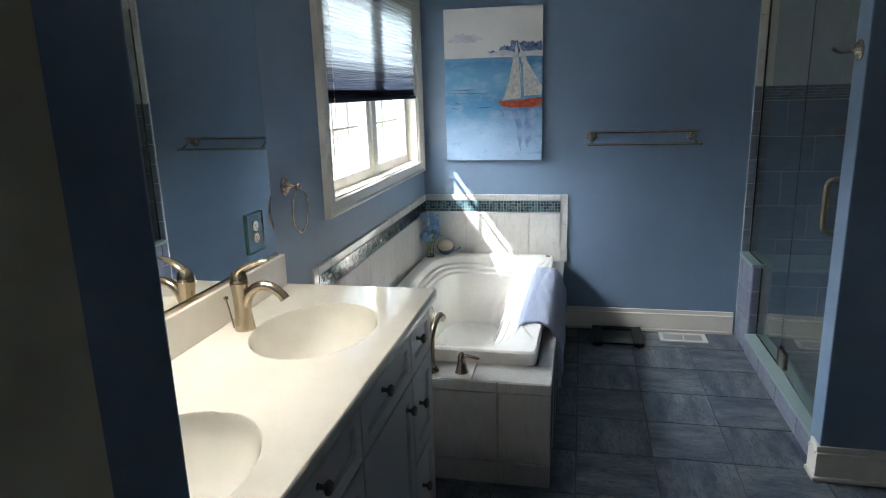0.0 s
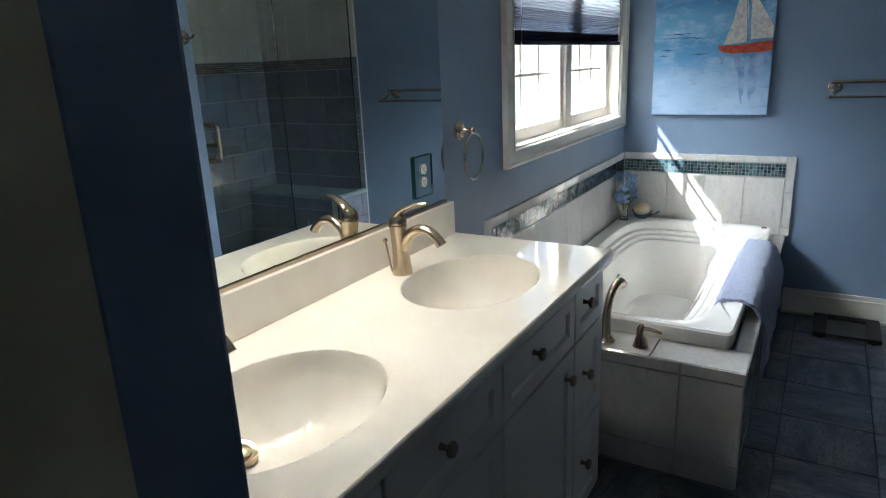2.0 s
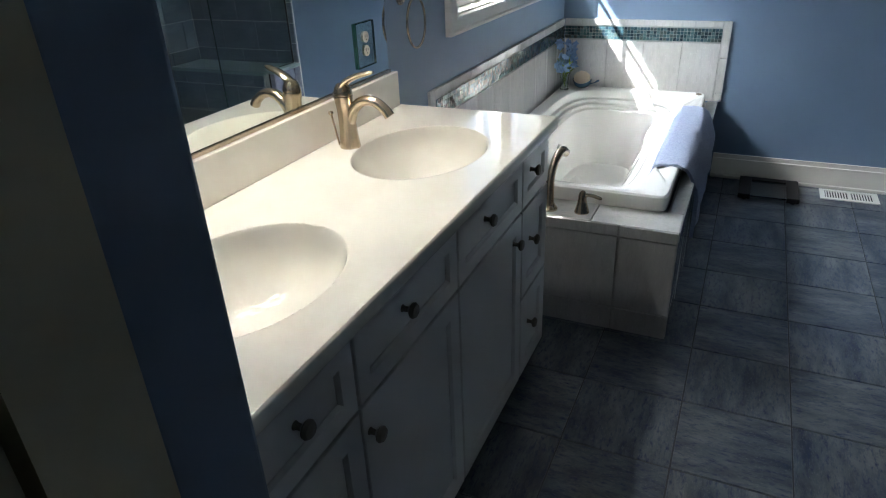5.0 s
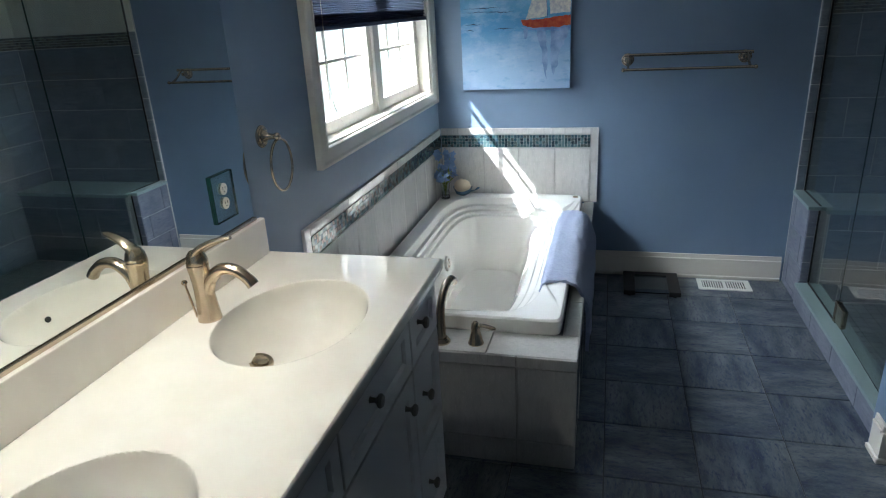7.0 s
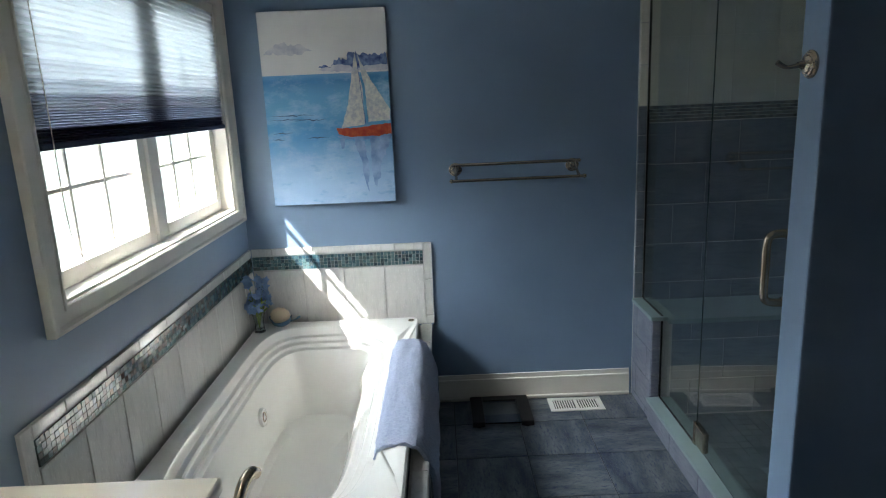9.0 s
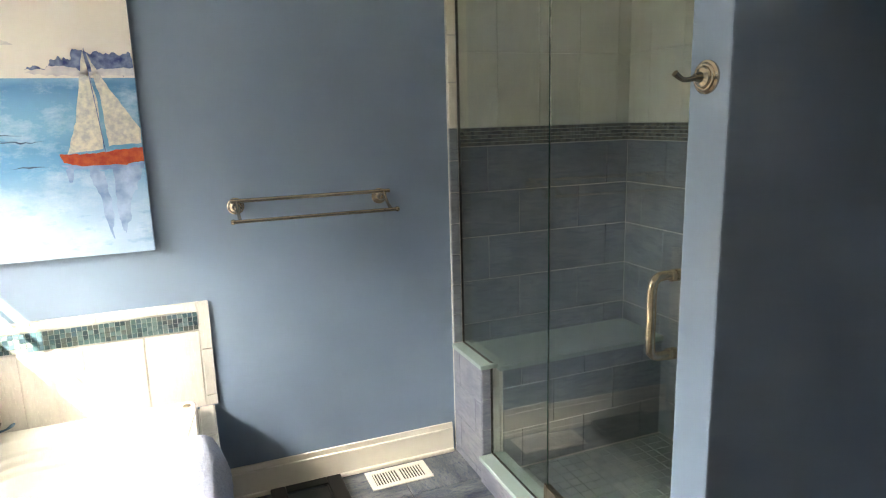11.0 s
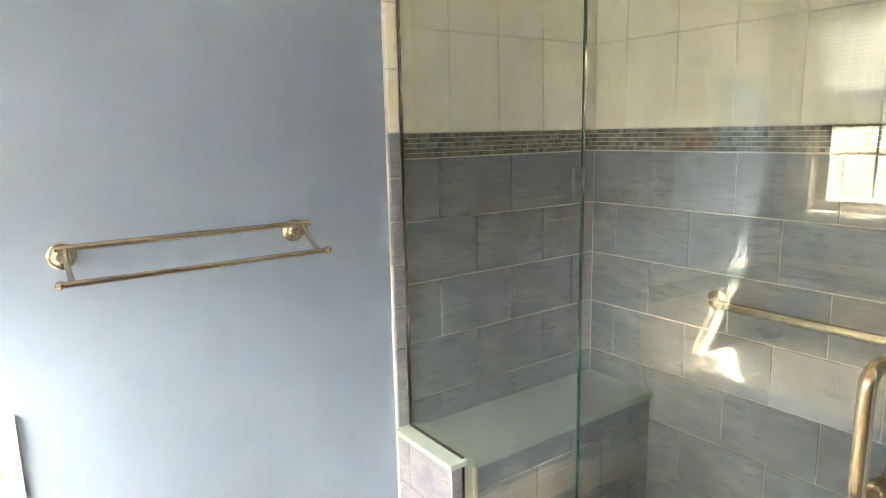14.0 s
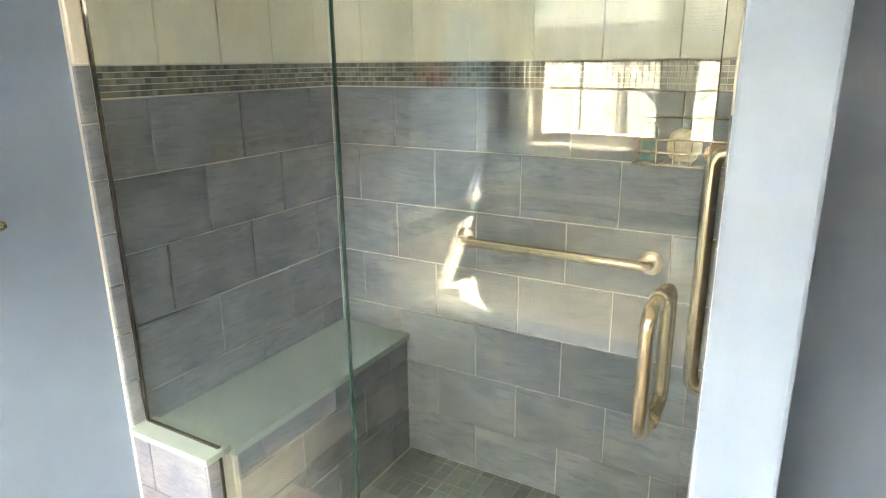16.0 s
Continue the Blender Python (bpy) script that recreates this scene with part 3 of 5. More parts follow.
for z in (1.142, 1.182):
    r = part("receptacle", lathe([(0.0165, 0.0), (0.0165, 0.0010), (0.0155, 0.0015), (0.0, 0.0015)], (0.0123, 2.129, z), (1, 0, 0), 24, closed=False), M_IVORY, outlet, "", True)
    # raised black pieces stand in for the shade inside the slots
    for dy, dz, h in ((-0.0055, 0.003, 0.008), (0.0055, 0.003, 0.0065)):
        part("slot", box(0.0137, 0.0143, 2.129 + dy - 0.001, 2.129 + dy + 0.001, z + dz - h / 2, z + dz + h / 2), M_BLACK, r)
    part("slot", lathe([(0.0022, 0.0), (0.0022, 0.0006)], (0.0137, 2.129, z - 0.0075), (1, 0, 0), 10), M_BLACK, r)

M_BULB = bpy.data.materials.new("lit_frosted_bulb")
M_BULB.use_nodes = True
_e = M_BULB.node_tree.nodes["Principled BSDF"]
_e.inputs["Base Color"].default_value = (0.9, 0.88, 0.82, 1)
_e.inputs["Emission Color"].default_value = (1.0, 0.94, 0.85, 1)
_e.inputs["Emission Strength"].default_value = 46.0
M_FROST = bpy.data.materials.new("lit_frosted_shade")
M_FROST.use_nodes = True
_e = M_FROST.node_tree.nodes["Principled BSDF"]
_e.inputs["Base Color"].default_value = (0.9, 0.88, 0.82, 1)
_e.inputs["Emission Color"].default_value = (1.0, 0.94, 0.85, 1)
_e.inputs["Emission Strength"].default_value = 0.5
vanity_light = thing("vanity_light", (0.03, 1.54, 2.02), "nickel vanity light bar with lit bell shades above the mirror", "wall lamp")
part("back_plate", box(0.001, 0.026, 1.06, 2.02, 1.975, 2.075, 0.006), M_STEEL, vanity_light)
for k in range(4):
    y = 1.165 + 0.25 * k
    arm = part("arm", sweep([(0.024, y, 2.045, 0.009), (0.07, y, 2.075, 0.009), (0.105, y, 2.06, 0.009), (0.11, y, 2.035, 0.011)], 12, 5), M_STEEL, vanity_light, "", True)
    s = part("shade", lathe([(0.014, 0.0), (0.024, -0.006), (0.038, -0.035), (0.050, -0.085), (0.057, -0.118), (0.054, -0.118), (0.046, -0.085), (0.034, -0.034), (0.016, -0.010)], (0.11, y, 2.035), seg=26, closed=False), M_FROST, vanity_light, "glowing frosted bell shade", True)
    part("bulb", lathe([(0.012, -0.012), (0.018, -0.022), (0.028, -0.036), (0.027, -0.046), (0.017, -0.056), (0.0, -0.060)], (0.11, y, 2.035), seg=20, closed=False), M_BULB, s, "glowing frosted bulb", True)

# towel ring on the window wall
ring = thing("towel_ring", (0.0, 2.385, 1.275), "antique nickel towel ring on the blue wall", "towel ring")
ROSETTE = [(0.0, 0.0), (0.034, 0.0), (0.034, 0.004), (0.030, 0.007), (0.028, 0.007), (0.025, 0.011), (0.021, 0.012), (0.014, 0.018), (0.0095, 0.028), (0.0085, 0.044), (0.011, 0.048), (0.0125, 0.054), (0.010, 0.060), (0.0, 0.063)]
part("post", lathe(ROSETTE, (0.0005, 2.385, 1.275), (1, 0, 0), 26, closed=False), M_STEEL, ring, "", True)
bm = bmesh.new()
loop = [(0.050, 2.385 + 0.012 + 0.066 * math.sin(a), 1.186 + 0.080 * math.cos(a), 0.0042) for a in (2 * math.pi * k / 40 for k in range(41))]
part("ring", sweep(loop, 10, 1), M_STEEL, ring, "", True)

# ---- tub ----
DX, DY, DZ = 0.947, 2.598, 0.462
tub_deck = structure("tub_surround", boxes((0.0, 0.022, DY + 0.080, YB, 0, DZ - 0.012), (0.885, DX - 0.010, DY + 0.080, YB, 0, DZ - 0.012), (0.0, DX - 0.010, DY + 0.010, DY + 0.190, 0, DZ - 0.012), (0.022, 0.885, 4.425, YB, 0, DZ - 0.012)), M_GROUT, "pale grey tiled tub surround", "tub surround")
tub = thing("bathtub", (0.455, 3.56, DZ), "glossy white drop-in jetted bathtub in a tiled surround", "bathtub")
CX, CY = 0.455, 3.594
rows = [superring(CX, CY, 0.425, 0.832, 36, DZ + 0.001), superring(CX, CY, 0.430, 0.838, 36, DZ + 0.040),
        superring(CX, CY, 0.428, 0.836, 36, DZ + 0.056), superring(CX, CY, 0.420, 0.828, 36, DZ + 0.063), superring(CX, CY, 0.395, 0.808, 14, DZ + 0.064),
        superring(CX - 0.01, CY - 0.014, 0.352, 0.778, 5.5, DZ + 0.063), superring(CX - 0.01, CY - 0.014, 0.344, 0.770, 5.3, DZ + 0.058),
        superring(CX - 0.01, CY - 0.014, 0.339, 0.764, 5.2, DZ + 0.045)]
z, a, b, lean = DZ + 0.018, 0.337, 0.761, 0.0   # lean: the wall on the room's side slopes in further


def basin(da, db, power, height, lean):
    return superring(CX - 0.01 - lean, CY - 0.014, da - lean, db, power, height)


for k in range(3):
    rows += [basin(a, b, 5.0, z + 0.005, lean), basin(a - 0.002, b - 0.003, 5.0, z + 0.001, lean), basin(a - 0.005, b - 0.006, 5.0, z - 0.001, lean),
             basin(a - 0.016, b - 0.022, 4.8, z - 0.003, lean + 0.004), basin(a - 0.019, b - 0.025, 4.8, z - 0.005, lean + 0.006), basin(a - 0.020, b - 0.027, 4.8, z - 0.010, lean + 0.008)]
    a, b, z, lean = a - 0.0205, b - 0.028, z - 0.024, lean + 0.009
rows += [basin(a - 0.006, b - 0.02, 4.5, 0.35, 0.042), basin(a - 0.022, b - 0.070, 4.2, 0.20, 0.052),
         basin(a - 0.034, b - 0.105, 3.9, 0.125, 0.054), basin(a - 0.062, b - 0.150, 3.5, 0.100, 0.052),
         basin(a - 0.16, b - 0.32, 2.6, 0.094, 0.03), superring(CX - 0.03, CY - 0.014, 0.03, 0.06, 2.0, 0.090)]
shell_bm = loft(rows)
for v in shell_bm.verts:      # the arm rest on the room's side lies lower than the rest of the rim
    if v.co.z > DZ + 0.005 and v.co.x > CX + 0.20:
        along = min(max((v.co.y - 3.085) / 0.04, 0), 1) * min(max((4.13 - v.co.y) / 0.05, 0), 1)
        v.co.z -= 0.022 * along * min(1.0, (v.co.z - DZ - 0.005) / 0.04) * min(1.0, (v.co.x - CX - 0.20) / 0.08)
part("shell", shell_bm, M_TUB, tub, "", True)
for y in (3.16, 3.81):
    j = part("jet", lathe([(0.0, 0.006), (0.012, 0.008), (0.015, 0.002), (0.027, 0.004), (0.032, 0.011), (0.040, 0.009), (0.043, -0.004)], (0.188, y, 0.295), (1, 0, 0.10), 26, closed=False), M_TUB, tub, "", True)
    part("jet_ring", lathe([(0.016, 0.009), (0.020, 0.012), (0.024, 0.009)], (0.188, y, 0.295), (1, 0, 0.10), 24, closed=False), M_STEEL, j, "nickel jet ring", True)
part("air_control", lathe([(0.016, 0.0), (0.016, 0.005), (0.013, 0.007), (0.0, 0.007)], (0.845, 4.368, DZ + 0.063), (0, 0, 1), 20, closed=False), M_STEEL, tub, "nickel air control", True)


def roman_spout(x, y):
    s = thing("tub_spout", (x, y, DZ), "brushed bronze tub spout on the tiled deck", "faucet")
    part("base", lathe([(0.033, 0.0), (0.033, 0.006), (0.026, 0.014), (0.023, 0.020)], (x, y, DZ + 0.001), seg=24), M_STEEL, s, "", True)
    part("spout", sweep([(x, y, DZ + 0.018, 0.022), (x, y + 0.002, DZ + 0.10, 0.019), (x + 0.004, y + 0.012, DZ + 0.155, 0.0185), (x + 0.012, y + 0.040, DZ + 0.200, 0.019), (x + 0.022, y + 0.080, DZ + 0.214, 0.019), (x + 0.030, y + 0.112, DZ + 0.196, 0.017)], 18, 7, 0.85), M_STEEL, s, "", True)
    return s


def lever_valve(x, y):
    s = thing("tub_valve", (x, y, DZ), "brushed bronze lever valve on the tiled deck", "faucet handle")
    part("base", lathe([(0.028, 0.0), (0.029, 0.004), (0.026, 0.012), (0.019, 0.040), (0.015, 0.058), (0.017, 0.064), (0.014, 0.078), (0.007, 0.088), (0.0, 0.09)], (x, y, DZ + 0.001), seg=24, closed=False), M_STEEL, s, "", True)
    part("lever", sweep([(x, y, DZ + 0.073, 0.009), (x + 0.03, y - 0.004, DZ + 0.077, 0.0085), (x + 0.065, y - 0.010, DZ + 0.072, 0.0085), (x + 0.076, y - 0.012, DZ + 0.070, 0.004)], 12, 5, 0.7), M_STEEL, s, "", True)
    return s


roman_spout(0.455, 2.655)
lever_valve(0.582, 2.662)
lever_valve(0.335, 2.660)

# towel over the tub's rim
M_TOWEL, _nt, _b = material("periwinkle_terry", (0.36, 0.42, 0.58), 0.95)
_nt.links.new(mix_rgb(_nt, ramp(_nt, noise_tex(_nt, 90, 4), 0.3, 0.7), (0.27, 0.33, 0.50), (0.44, 0.50, 0.66)), _b.inputs["Base Color"])
bump(_nt, _b, noise_tex(_nt, 260, 4), 1.0, 0.007)
_b.inputs["Sheen Weight"].default_value = 0.3


def drape():
    z0 = DZ + 0.046
    line = spline([(0.762, z0 - 0.075), (0.776, z0 - 0.03), (0.798, z0 + 0.006), (0.835, z0 + 0.011), (0.876, z0 + 0.010), (0.903, z0 + 0.001), (0.926, z0 - 0.026), (0.946, z0 - 0.072), (0.957, z0 - 0.13), (0.959, z0 - 0.21), (0.959, z0 - 0.30)], 6)
    y0, y1, ny = 3.115, 4.085, 84
    bm = bmesh.new()
    layers = []
    for off in (0.0, 0.011):
        g = []
        for i, p in enumerate(line):
            d = line[min(i + 1, len(line) - 1)] - line[max(i - 1, 0)]
            n = np.array((-d[1], d[0])) / np.linalg.norm(d)
            row = []
            for j in range(ny + 1):
                y = y0 + (y1 - y0) * j / ny
                wob = noise.noise((i * 0.16, y * 9, 3)) * 0.006 + noise.noise((i * 0.9, y * 60, 8)) * 0.0042
                if i > len(line) * 0.7:
                    wob += 0.006 * math.sin(y * 21 + 1.3 * math.sin(y * 6))
                o = off + (wob + 0.002 if off else 0)
                row.append(bm.verts.new((p[0] + n[0] * o, y + 0.010 * noise.noise((i * 0.2, j * 0.02, 5)), p[1] + n[1] * o)))
            g.append(row)
        layers.append(g)
    a, b = layers
    m = len(line) - 1
    for i in range(m):
        for j in range(ny):
            bm.faces.new((a[i][j], a[i][j + 1], a[i + 1][j + 1], a[i + 1][j]))
            bm.faces.new((b[i][j], b[i + 1][j], b[i + 1][j + 1], b[i][j + 1]))
    for i in range(m):
        bm.faces.new((a[i][0], a[i + 1][0], b[i + 1][0], b[i][0]))
        bm.faces.new((a[i][ny], b[i][ny], b[i + 1][ny], a[i + 1][ny]))
    for j in range(ny):
        bm.faces.new((a[0][j], b[0][j], b[0][j + 1], a[0][j + 1]))
        bm.faces.new((a[m][j], a[m][j + 1], b[m][j + 1], b[m][j]))
    return bm


single("bath_towel", drape(), M_TOWEL, "periwinkle blue terry bath towel draped over the tub rim", "towel", smooth=True)

# ---- back wall: canvas, towel bar ----
PX0, PX1, PZ0, PZ1, PY = 0.170, 0.795, 1.146, 2.095, YB - 0.034
canvas = thing("canvas_painting", (0.48, YB, PZ0), "unframed canvas watercolour of a red sailboat on blue water", "painting")


def canvas_material():
    """Watercolour bands: pale sky, far blue trees, deep water that pales towards the bottom."""
    m, nt, b = material("watercolour_canvas", (0.5, 0.6, 0.7), 0.75)
    tc = nt.nodes.new("ShaderNodeTexCoord")
    sep = nt.nodes.new("ShaderNodeSeparateXYZ")
    nt.links.new(tc.outputs["Object"], sep.inputs[0])
    v = nt.nodes.new("ShaderNodeMapRange")
    v.inputs[1].default_value, v.inputs[2].default_value = PZ0, PZ1
    nt.links.new(sep.outputs["Z"], v.inputs[0])
    wob = nt.nodes.new("ShaderNodeMath")
    wob.operation, wob.inputs[1].default_value = "MULTIPLY_ADD", 0.05
    nt.links.new(noise_tex(nt, 7, 5, (1, 1, 2.5)), wob.inputs[0])
    shift = nt.nodes.new("ShaderNodeMath")
    shift.operation, shift.inputs[1].default_value = "SUBTRACT", 0.025
    nt.links.new(v.outputs[0], shift.inputs[0])
    nt.links.new(shift.outputs[0], wob.inputs[2])
    cr = nt.nodes.new("ShaderNodeValToRGB")
    stops = ((0.0, (0.33, 0.48, 0.69)), (0.10, (0.36, 0.52, 0.72)), (0.24, (0.27, 0.45, 0.68)), (0.34, (0.11, 0.33, 0.60)), (0.42, (0.08, 0.29, 0.54)), (0.50, (0.14, 0.36, 0.57)),
             (0.58, (0.12, 0.33, 0.55)), (0.655, (0.06, 0.22, 0.45)), (0.68, (0.12, 0.30, 0.52)))
    for k, (p, c) in enumerate(stops):
        e = cr.color_ramp.elements[k] if k < 2 else cr.color_ramp.elements.new(p)
        e.position, e.color = p, (*c, 1)
    nt.links.new(wob.outputs[0], cr.inputs[0])
    wash = mix_rgb(nt, ramp(nt, noise_tex(nt, 6, 8, (1, 1, 1.8), rough=0.72), 0.48, 0.80), cr.outputs[0], (0.48, 0.62, 0.77))
    wash = mix_rgb(nt, ramp(nt, noise_tex(nt, 11, 8, (1, 1, 2.4)), 0.57, 0.80), wash, (0.12, 0.31, 0.56))
    skyc = mix_rgb(nt, ramp(nt, noise_tex(nt, 4, 4), 0.3, 0.7), (0.66, 0.64, 0.63), (0.74, 0.72, 0.70))
    step = nt.nodes.new("ShaderNodeMath")
    step.operation, step.inputs[1].default_value = "GREATER_THAN", 0.682
    nt.links.new(v.outputs[0], step.inputs[0])
    nt.links.new(mix_rgb(nt, step.outputs[0], wash, skyc), b.inputs["Base Color"])
    weave = noise_tex(nt, 700, 2)
    bump(nt, b, weave, 0.25, 0.0006)
    return m


part("stretcher", box(PX0, PX1, PY, YB - 0.001, PZ0, PZ1, 0.003), canvas_material(), canvas)


def blot(name, rows, mat, depth, jag=0.0, n=1):
    """A flat painted shape on the canvas from (u, v) rows, u to the right and v up, 0 to 1."""
    bm = bmesh.new()
    pts = []
    for i, (u, v) in enumerate(rows):
        u2, v2 = rows[(i + 1) % len(rows)]
        for k in range(n):
            f = k / n
            uu, vv = u + (u2 - u) * f, v + (v2 - v) * f
            if jag:
                uu += jag * (noise.noise((uu * 23, vv * 23, 1.7)) + 0.6 * noise.noise((uu * 61, vv * 61, 4.3)))
                vv += jag * (noise.noise((uu * 23, vv * 23, 9.1)) + 0.6 * noise.noise((uu * 61, vv * 61, 6.8)))
            pts.append((PX0 + (PX1 - PX0) * min(0.998, max(0.002, uu)), PY - 0.0006 * depth, PZ0 + (PZ1 - PZ0) * vv))
    bm.faces.new([bm.verts.new(p) for p in pts])
    return part(name, bm, mat, canvas)


def wash_paint(name, dark, light, scale=25):
    m, nt, b = material(name, dark, 0.75)
    nt.links.new(mix_rgb(nt, ramp(nt, noise_tex(nt, scale, 6), 0.35, 0.65), dark, light), b.inputs["Base Color"])
    return m


P_TREE = wash_paint("indigo_wash", (0.020, 0.045, 0.19), (0.20, 0.27, 0.46), 32)
P_MIST = wash_paint("mauve_wash", (0.44, 0.45, 0.54), (0.66, 0.64, 0.65), 22)
P_SAIL = wash_paint("sail_wash", (0.66, 0.64, 0.56), (0.40, 0.42, 0.46), 55)
P_RED = wash_paint("red_wash", (0.36, 0.035, 0.02), (0.50, 0.10, 0.035), 40)
P_BLUE = wash_paint("deep_blue_wash", (0.13, 0.24, 0.50), (0.33, 0.47, 0.70), 16)
P_LINE = wash_paint("dark_brush", (0.02, 0.04, 0.10), (0.06, 0.14, 0.28), 60)
blot("far_mist", [(0.02, 0.80), (0.10, 0.825), (0.17, 0.845), (0.24, 0.83), (0.33, 0.835), (0.42, 0.80), (0.30, 0.785), (0.12, 0.785)], P_MIST, 1, 0.014, 8)
blot("far_treeline", [(0.45, 0.705), (0.55, 0.725), (0.62, 0.755), (0.68, 0.765), (0.70, 0.79), (0.74, 0.77), (0.84, 0.775), (0.90, 0.765), (0.998, 0.78), (0.998, 0.70), (0.70, 0.70)], P_TREE, 1, 0.022, 14)
blot("near_mist", [(0.45, 0.700), (0.60, 0.728), (0.76, 0.712), (0.998, 0.722), (0.998, 0.692), (0.60, 0.690)], P_MIST, 2, 0.012, 10)
blot("sail", [(0.742, 0.778), (0.786, 0.60), (0.788, 0.415), (0.60, 0.40), (0.66, 0.52)], P_SAIL, 2, 0.006, 8)
blot("sail", [(0.762, 0.772), (0.86, 0.64), (0.996, 0.49), (0.996, 0.435), (0.82, 0.425), (0.805, 0.60)], P_SAIL, 2, 0.006, 8)
blot("mast", [(0.748, 0.79), (0.753, 0.79), (0.799, 0.40), (0.795, 0.40)], P_TREE, 3)
blot("hull", [(0.555, 0.402), (0.66, 0.398), (0.80, 0.404), (0.998, 0.420), (0.998, 0.362), (0.90, 0.354), (0.66, 0.354), (0.575, 0.368)], P_RED, 3, 0.006, 8)
blot("hull_shadow", [(0.56, 0.358), (0.90, 0.352), (0.998, 0.358), (0.998, 0.335), (0.80, 0.335), (0.60, 0.345)], P_BLUE, 2, 0.008, 8)
blot("sail_reflection", [(0.70, 0.335), (0.775, 0.335), (0.79, 0.22), (0.79, 0.06), (0.765, 0.08), (0.745, 0.21), (0.72, 0.27)], P_BLUE, 1, 0.014, 8)
blot("sail_reflection", [(0.82, 0.335), (0.985, 0.335), (0.95, 0.27), (0.90, 0.20), (0.85, 0.07), (0.83, 0.10), (0.815, 0.21)], P_BLUE, 1, 0.016, 8)
blot("hull_reflection", [(0.575, 0.345), (0.62, 0.345), (0.61, 0.29), (0.59, 0.285)], P_BLUE, 1, 0.01, 6)
for u0, u1, v in ((0.02, 0.40, 0.475), (0.01, 0.33, 0.455), (0.20, 0.50, 0.450), (0.02, 0.22, 0.385), (0.30, 0.50, 0.355), (0.03, 0.14, 0.352)):
    blot("ripple", [(u0, v), ((u0 + u1) / 2, v + 0.004), (u1, v), ((u0 + u1) / 2, v - 0.002)], P_LINE, 1, 0.006, 6)

towel_bar = thing("towel_bar", (1.41, YB, 1.29), "empty antique nickel double towel bar on the blue wall", "towel bar")
for x in (1.108, 1.712):
    part("post", lathe(ROSETTE, (x, YB - 0.0005, 1.290), (0, -1, 0), 26, closed=False), M_STEEL, towel_bar, "", True)
    part("bracket", sweep([(x, YB - 0.060, 1.320, 0.008), (x, YB - 0.075, 1.312, 0.0075), (x, YB - 0.125, 1.275, 0.0065), (x, YB - 0.176, 1.252, 0.008)], 12, 5), M_STEEL, towel_bar, "", True)
part("rail", sweep([(1.088, YB - 0.070, 1.318, 0.0085), (1.740, YB - 0.070, 1.318, 0.0085)], 14, 1), M_STEEL, towel_bar, "", True)
part("rail", sweep([(1.085, YB - 0.180, 1.251, 0.0075), (1.735, YB - 0.180, 1.251, 0.0075)], 14, 1), M_STEEL, towel_bar, "", True)
for x in (1.083, 1.737):
    part("finial", lathe([(0.0, -0.011), (0.008, -0.008), (0.0115, 0.0), (0.008, 0.008), (0.0, 0.011)], (x, YB - 0.180, 1.251), (1, 0, 0), 16, closed=False), M_STEEL, towel_bar, "", True)

# ---- robe hook on the partition ----
hook = thing("robe_hook", (PX, 2.918, 1.691), "antique nickel robe hook on the partition wall", "hook")
part("rosette", lathe([(0.0, 0.0), (0.037, 0.0), (0.037, 0.005), (0.032, 0.009), (0.031, 0.0085), (0.029, 0.012), (0.026, 0.0135), (0.0235, 0.0125), (0.021, 0.017), (0.017, 0.019), (0.012, 0.021), (0.0095, 0.030), (0.008, 0.036), (0.0, 0.038)], (PX - 0.0005, 2.918, 1.691), (-1, 0, 0), 28, closed=False), M_STEEL, hook, "", True)
part("prong", sweep([(1.988, 2.918, 1.691, 0.0075), (1.970, 2.918, 1.687, 0.0060), (1.952, 2.918, 1.686, 0.0054), (1.937, 2.918, 1.693, 0.0062), (1.927, 2.918, 1.700, 0.0076)], 14, 6), M_STEEL, hook, "", True)

# ---- shower ----
GX = 2.098            # the plane of the glass
CURB = 0.125
KY, BY = 4.165, 4.155   # fronts of the knee wall's cap and of the bench's seat
tiled_back = structure("shower_wall_back", box(2.045, XR, YB - 0.012, YB - 0.001, 0, CEIL), M_GROUT, "shower wall tiled in cream over blue-grey", "wall")
tiled_side = structure("shower_wall_side", box(XR - 0.010, XR + 0.002, PY1 + 0.002, YB - 0.013, 0, CEIL), M_GROUT, "shower wall tiled in cream over blue-grey", "wall")
tiled_near = structure("shower_wall_near", box(2.13, XR - 0.011, PY1 + 0.002, PY1 + 0.012, 0, CEIL), M_GROUT, "shower wall tiled in cream over blue-grey", "wall")
shower_floor = structure("shower_floor", box(2.155, XR - 0.011, PY1 + 0.013, BY, 0, 0.024), M_GROUT, "small grey-green mosaic shower floor", "floor")
curb = structure("shower_curb", box(2.042, 2.148, PY1 + 0.002, KY + 0.013, 0, CURB - 0.022), M_GROUT, "tiled shower curb", "curb")
part("curb_cap", box(2.028, 2.160, PY1 + 0.002, KY + 0.016, CURB - 0.020, CURB, 0.003), M_SLAB, curb, "grey-green quartz cap")
knee = structure("knee_wall", box(2.052, 2.140, KY + 0.018, YB - 0.013, 0, 0.536), M_GROUT, "tiled knee wall with a quartz cap", "wall")
part("knee_cap", box(2.036, 2.128, KY, YB - 0.013, 0.537, 0.557, 0.003), M_SLAB, knee, "grey-green quartz cap")
bench = structure("shower_bench", box(2.141, XR - 0.011, BY + 0.019, YB - 0.013, 0, 0.520), M_GROUT, "tiled shower bench", "bench")
part("bench_seat", box(2.130, XR - 0.011, BY, YB - 0.013, 0.521, 0.545, 0.003), M_SLAB, bench, "grey-green quartz seat")

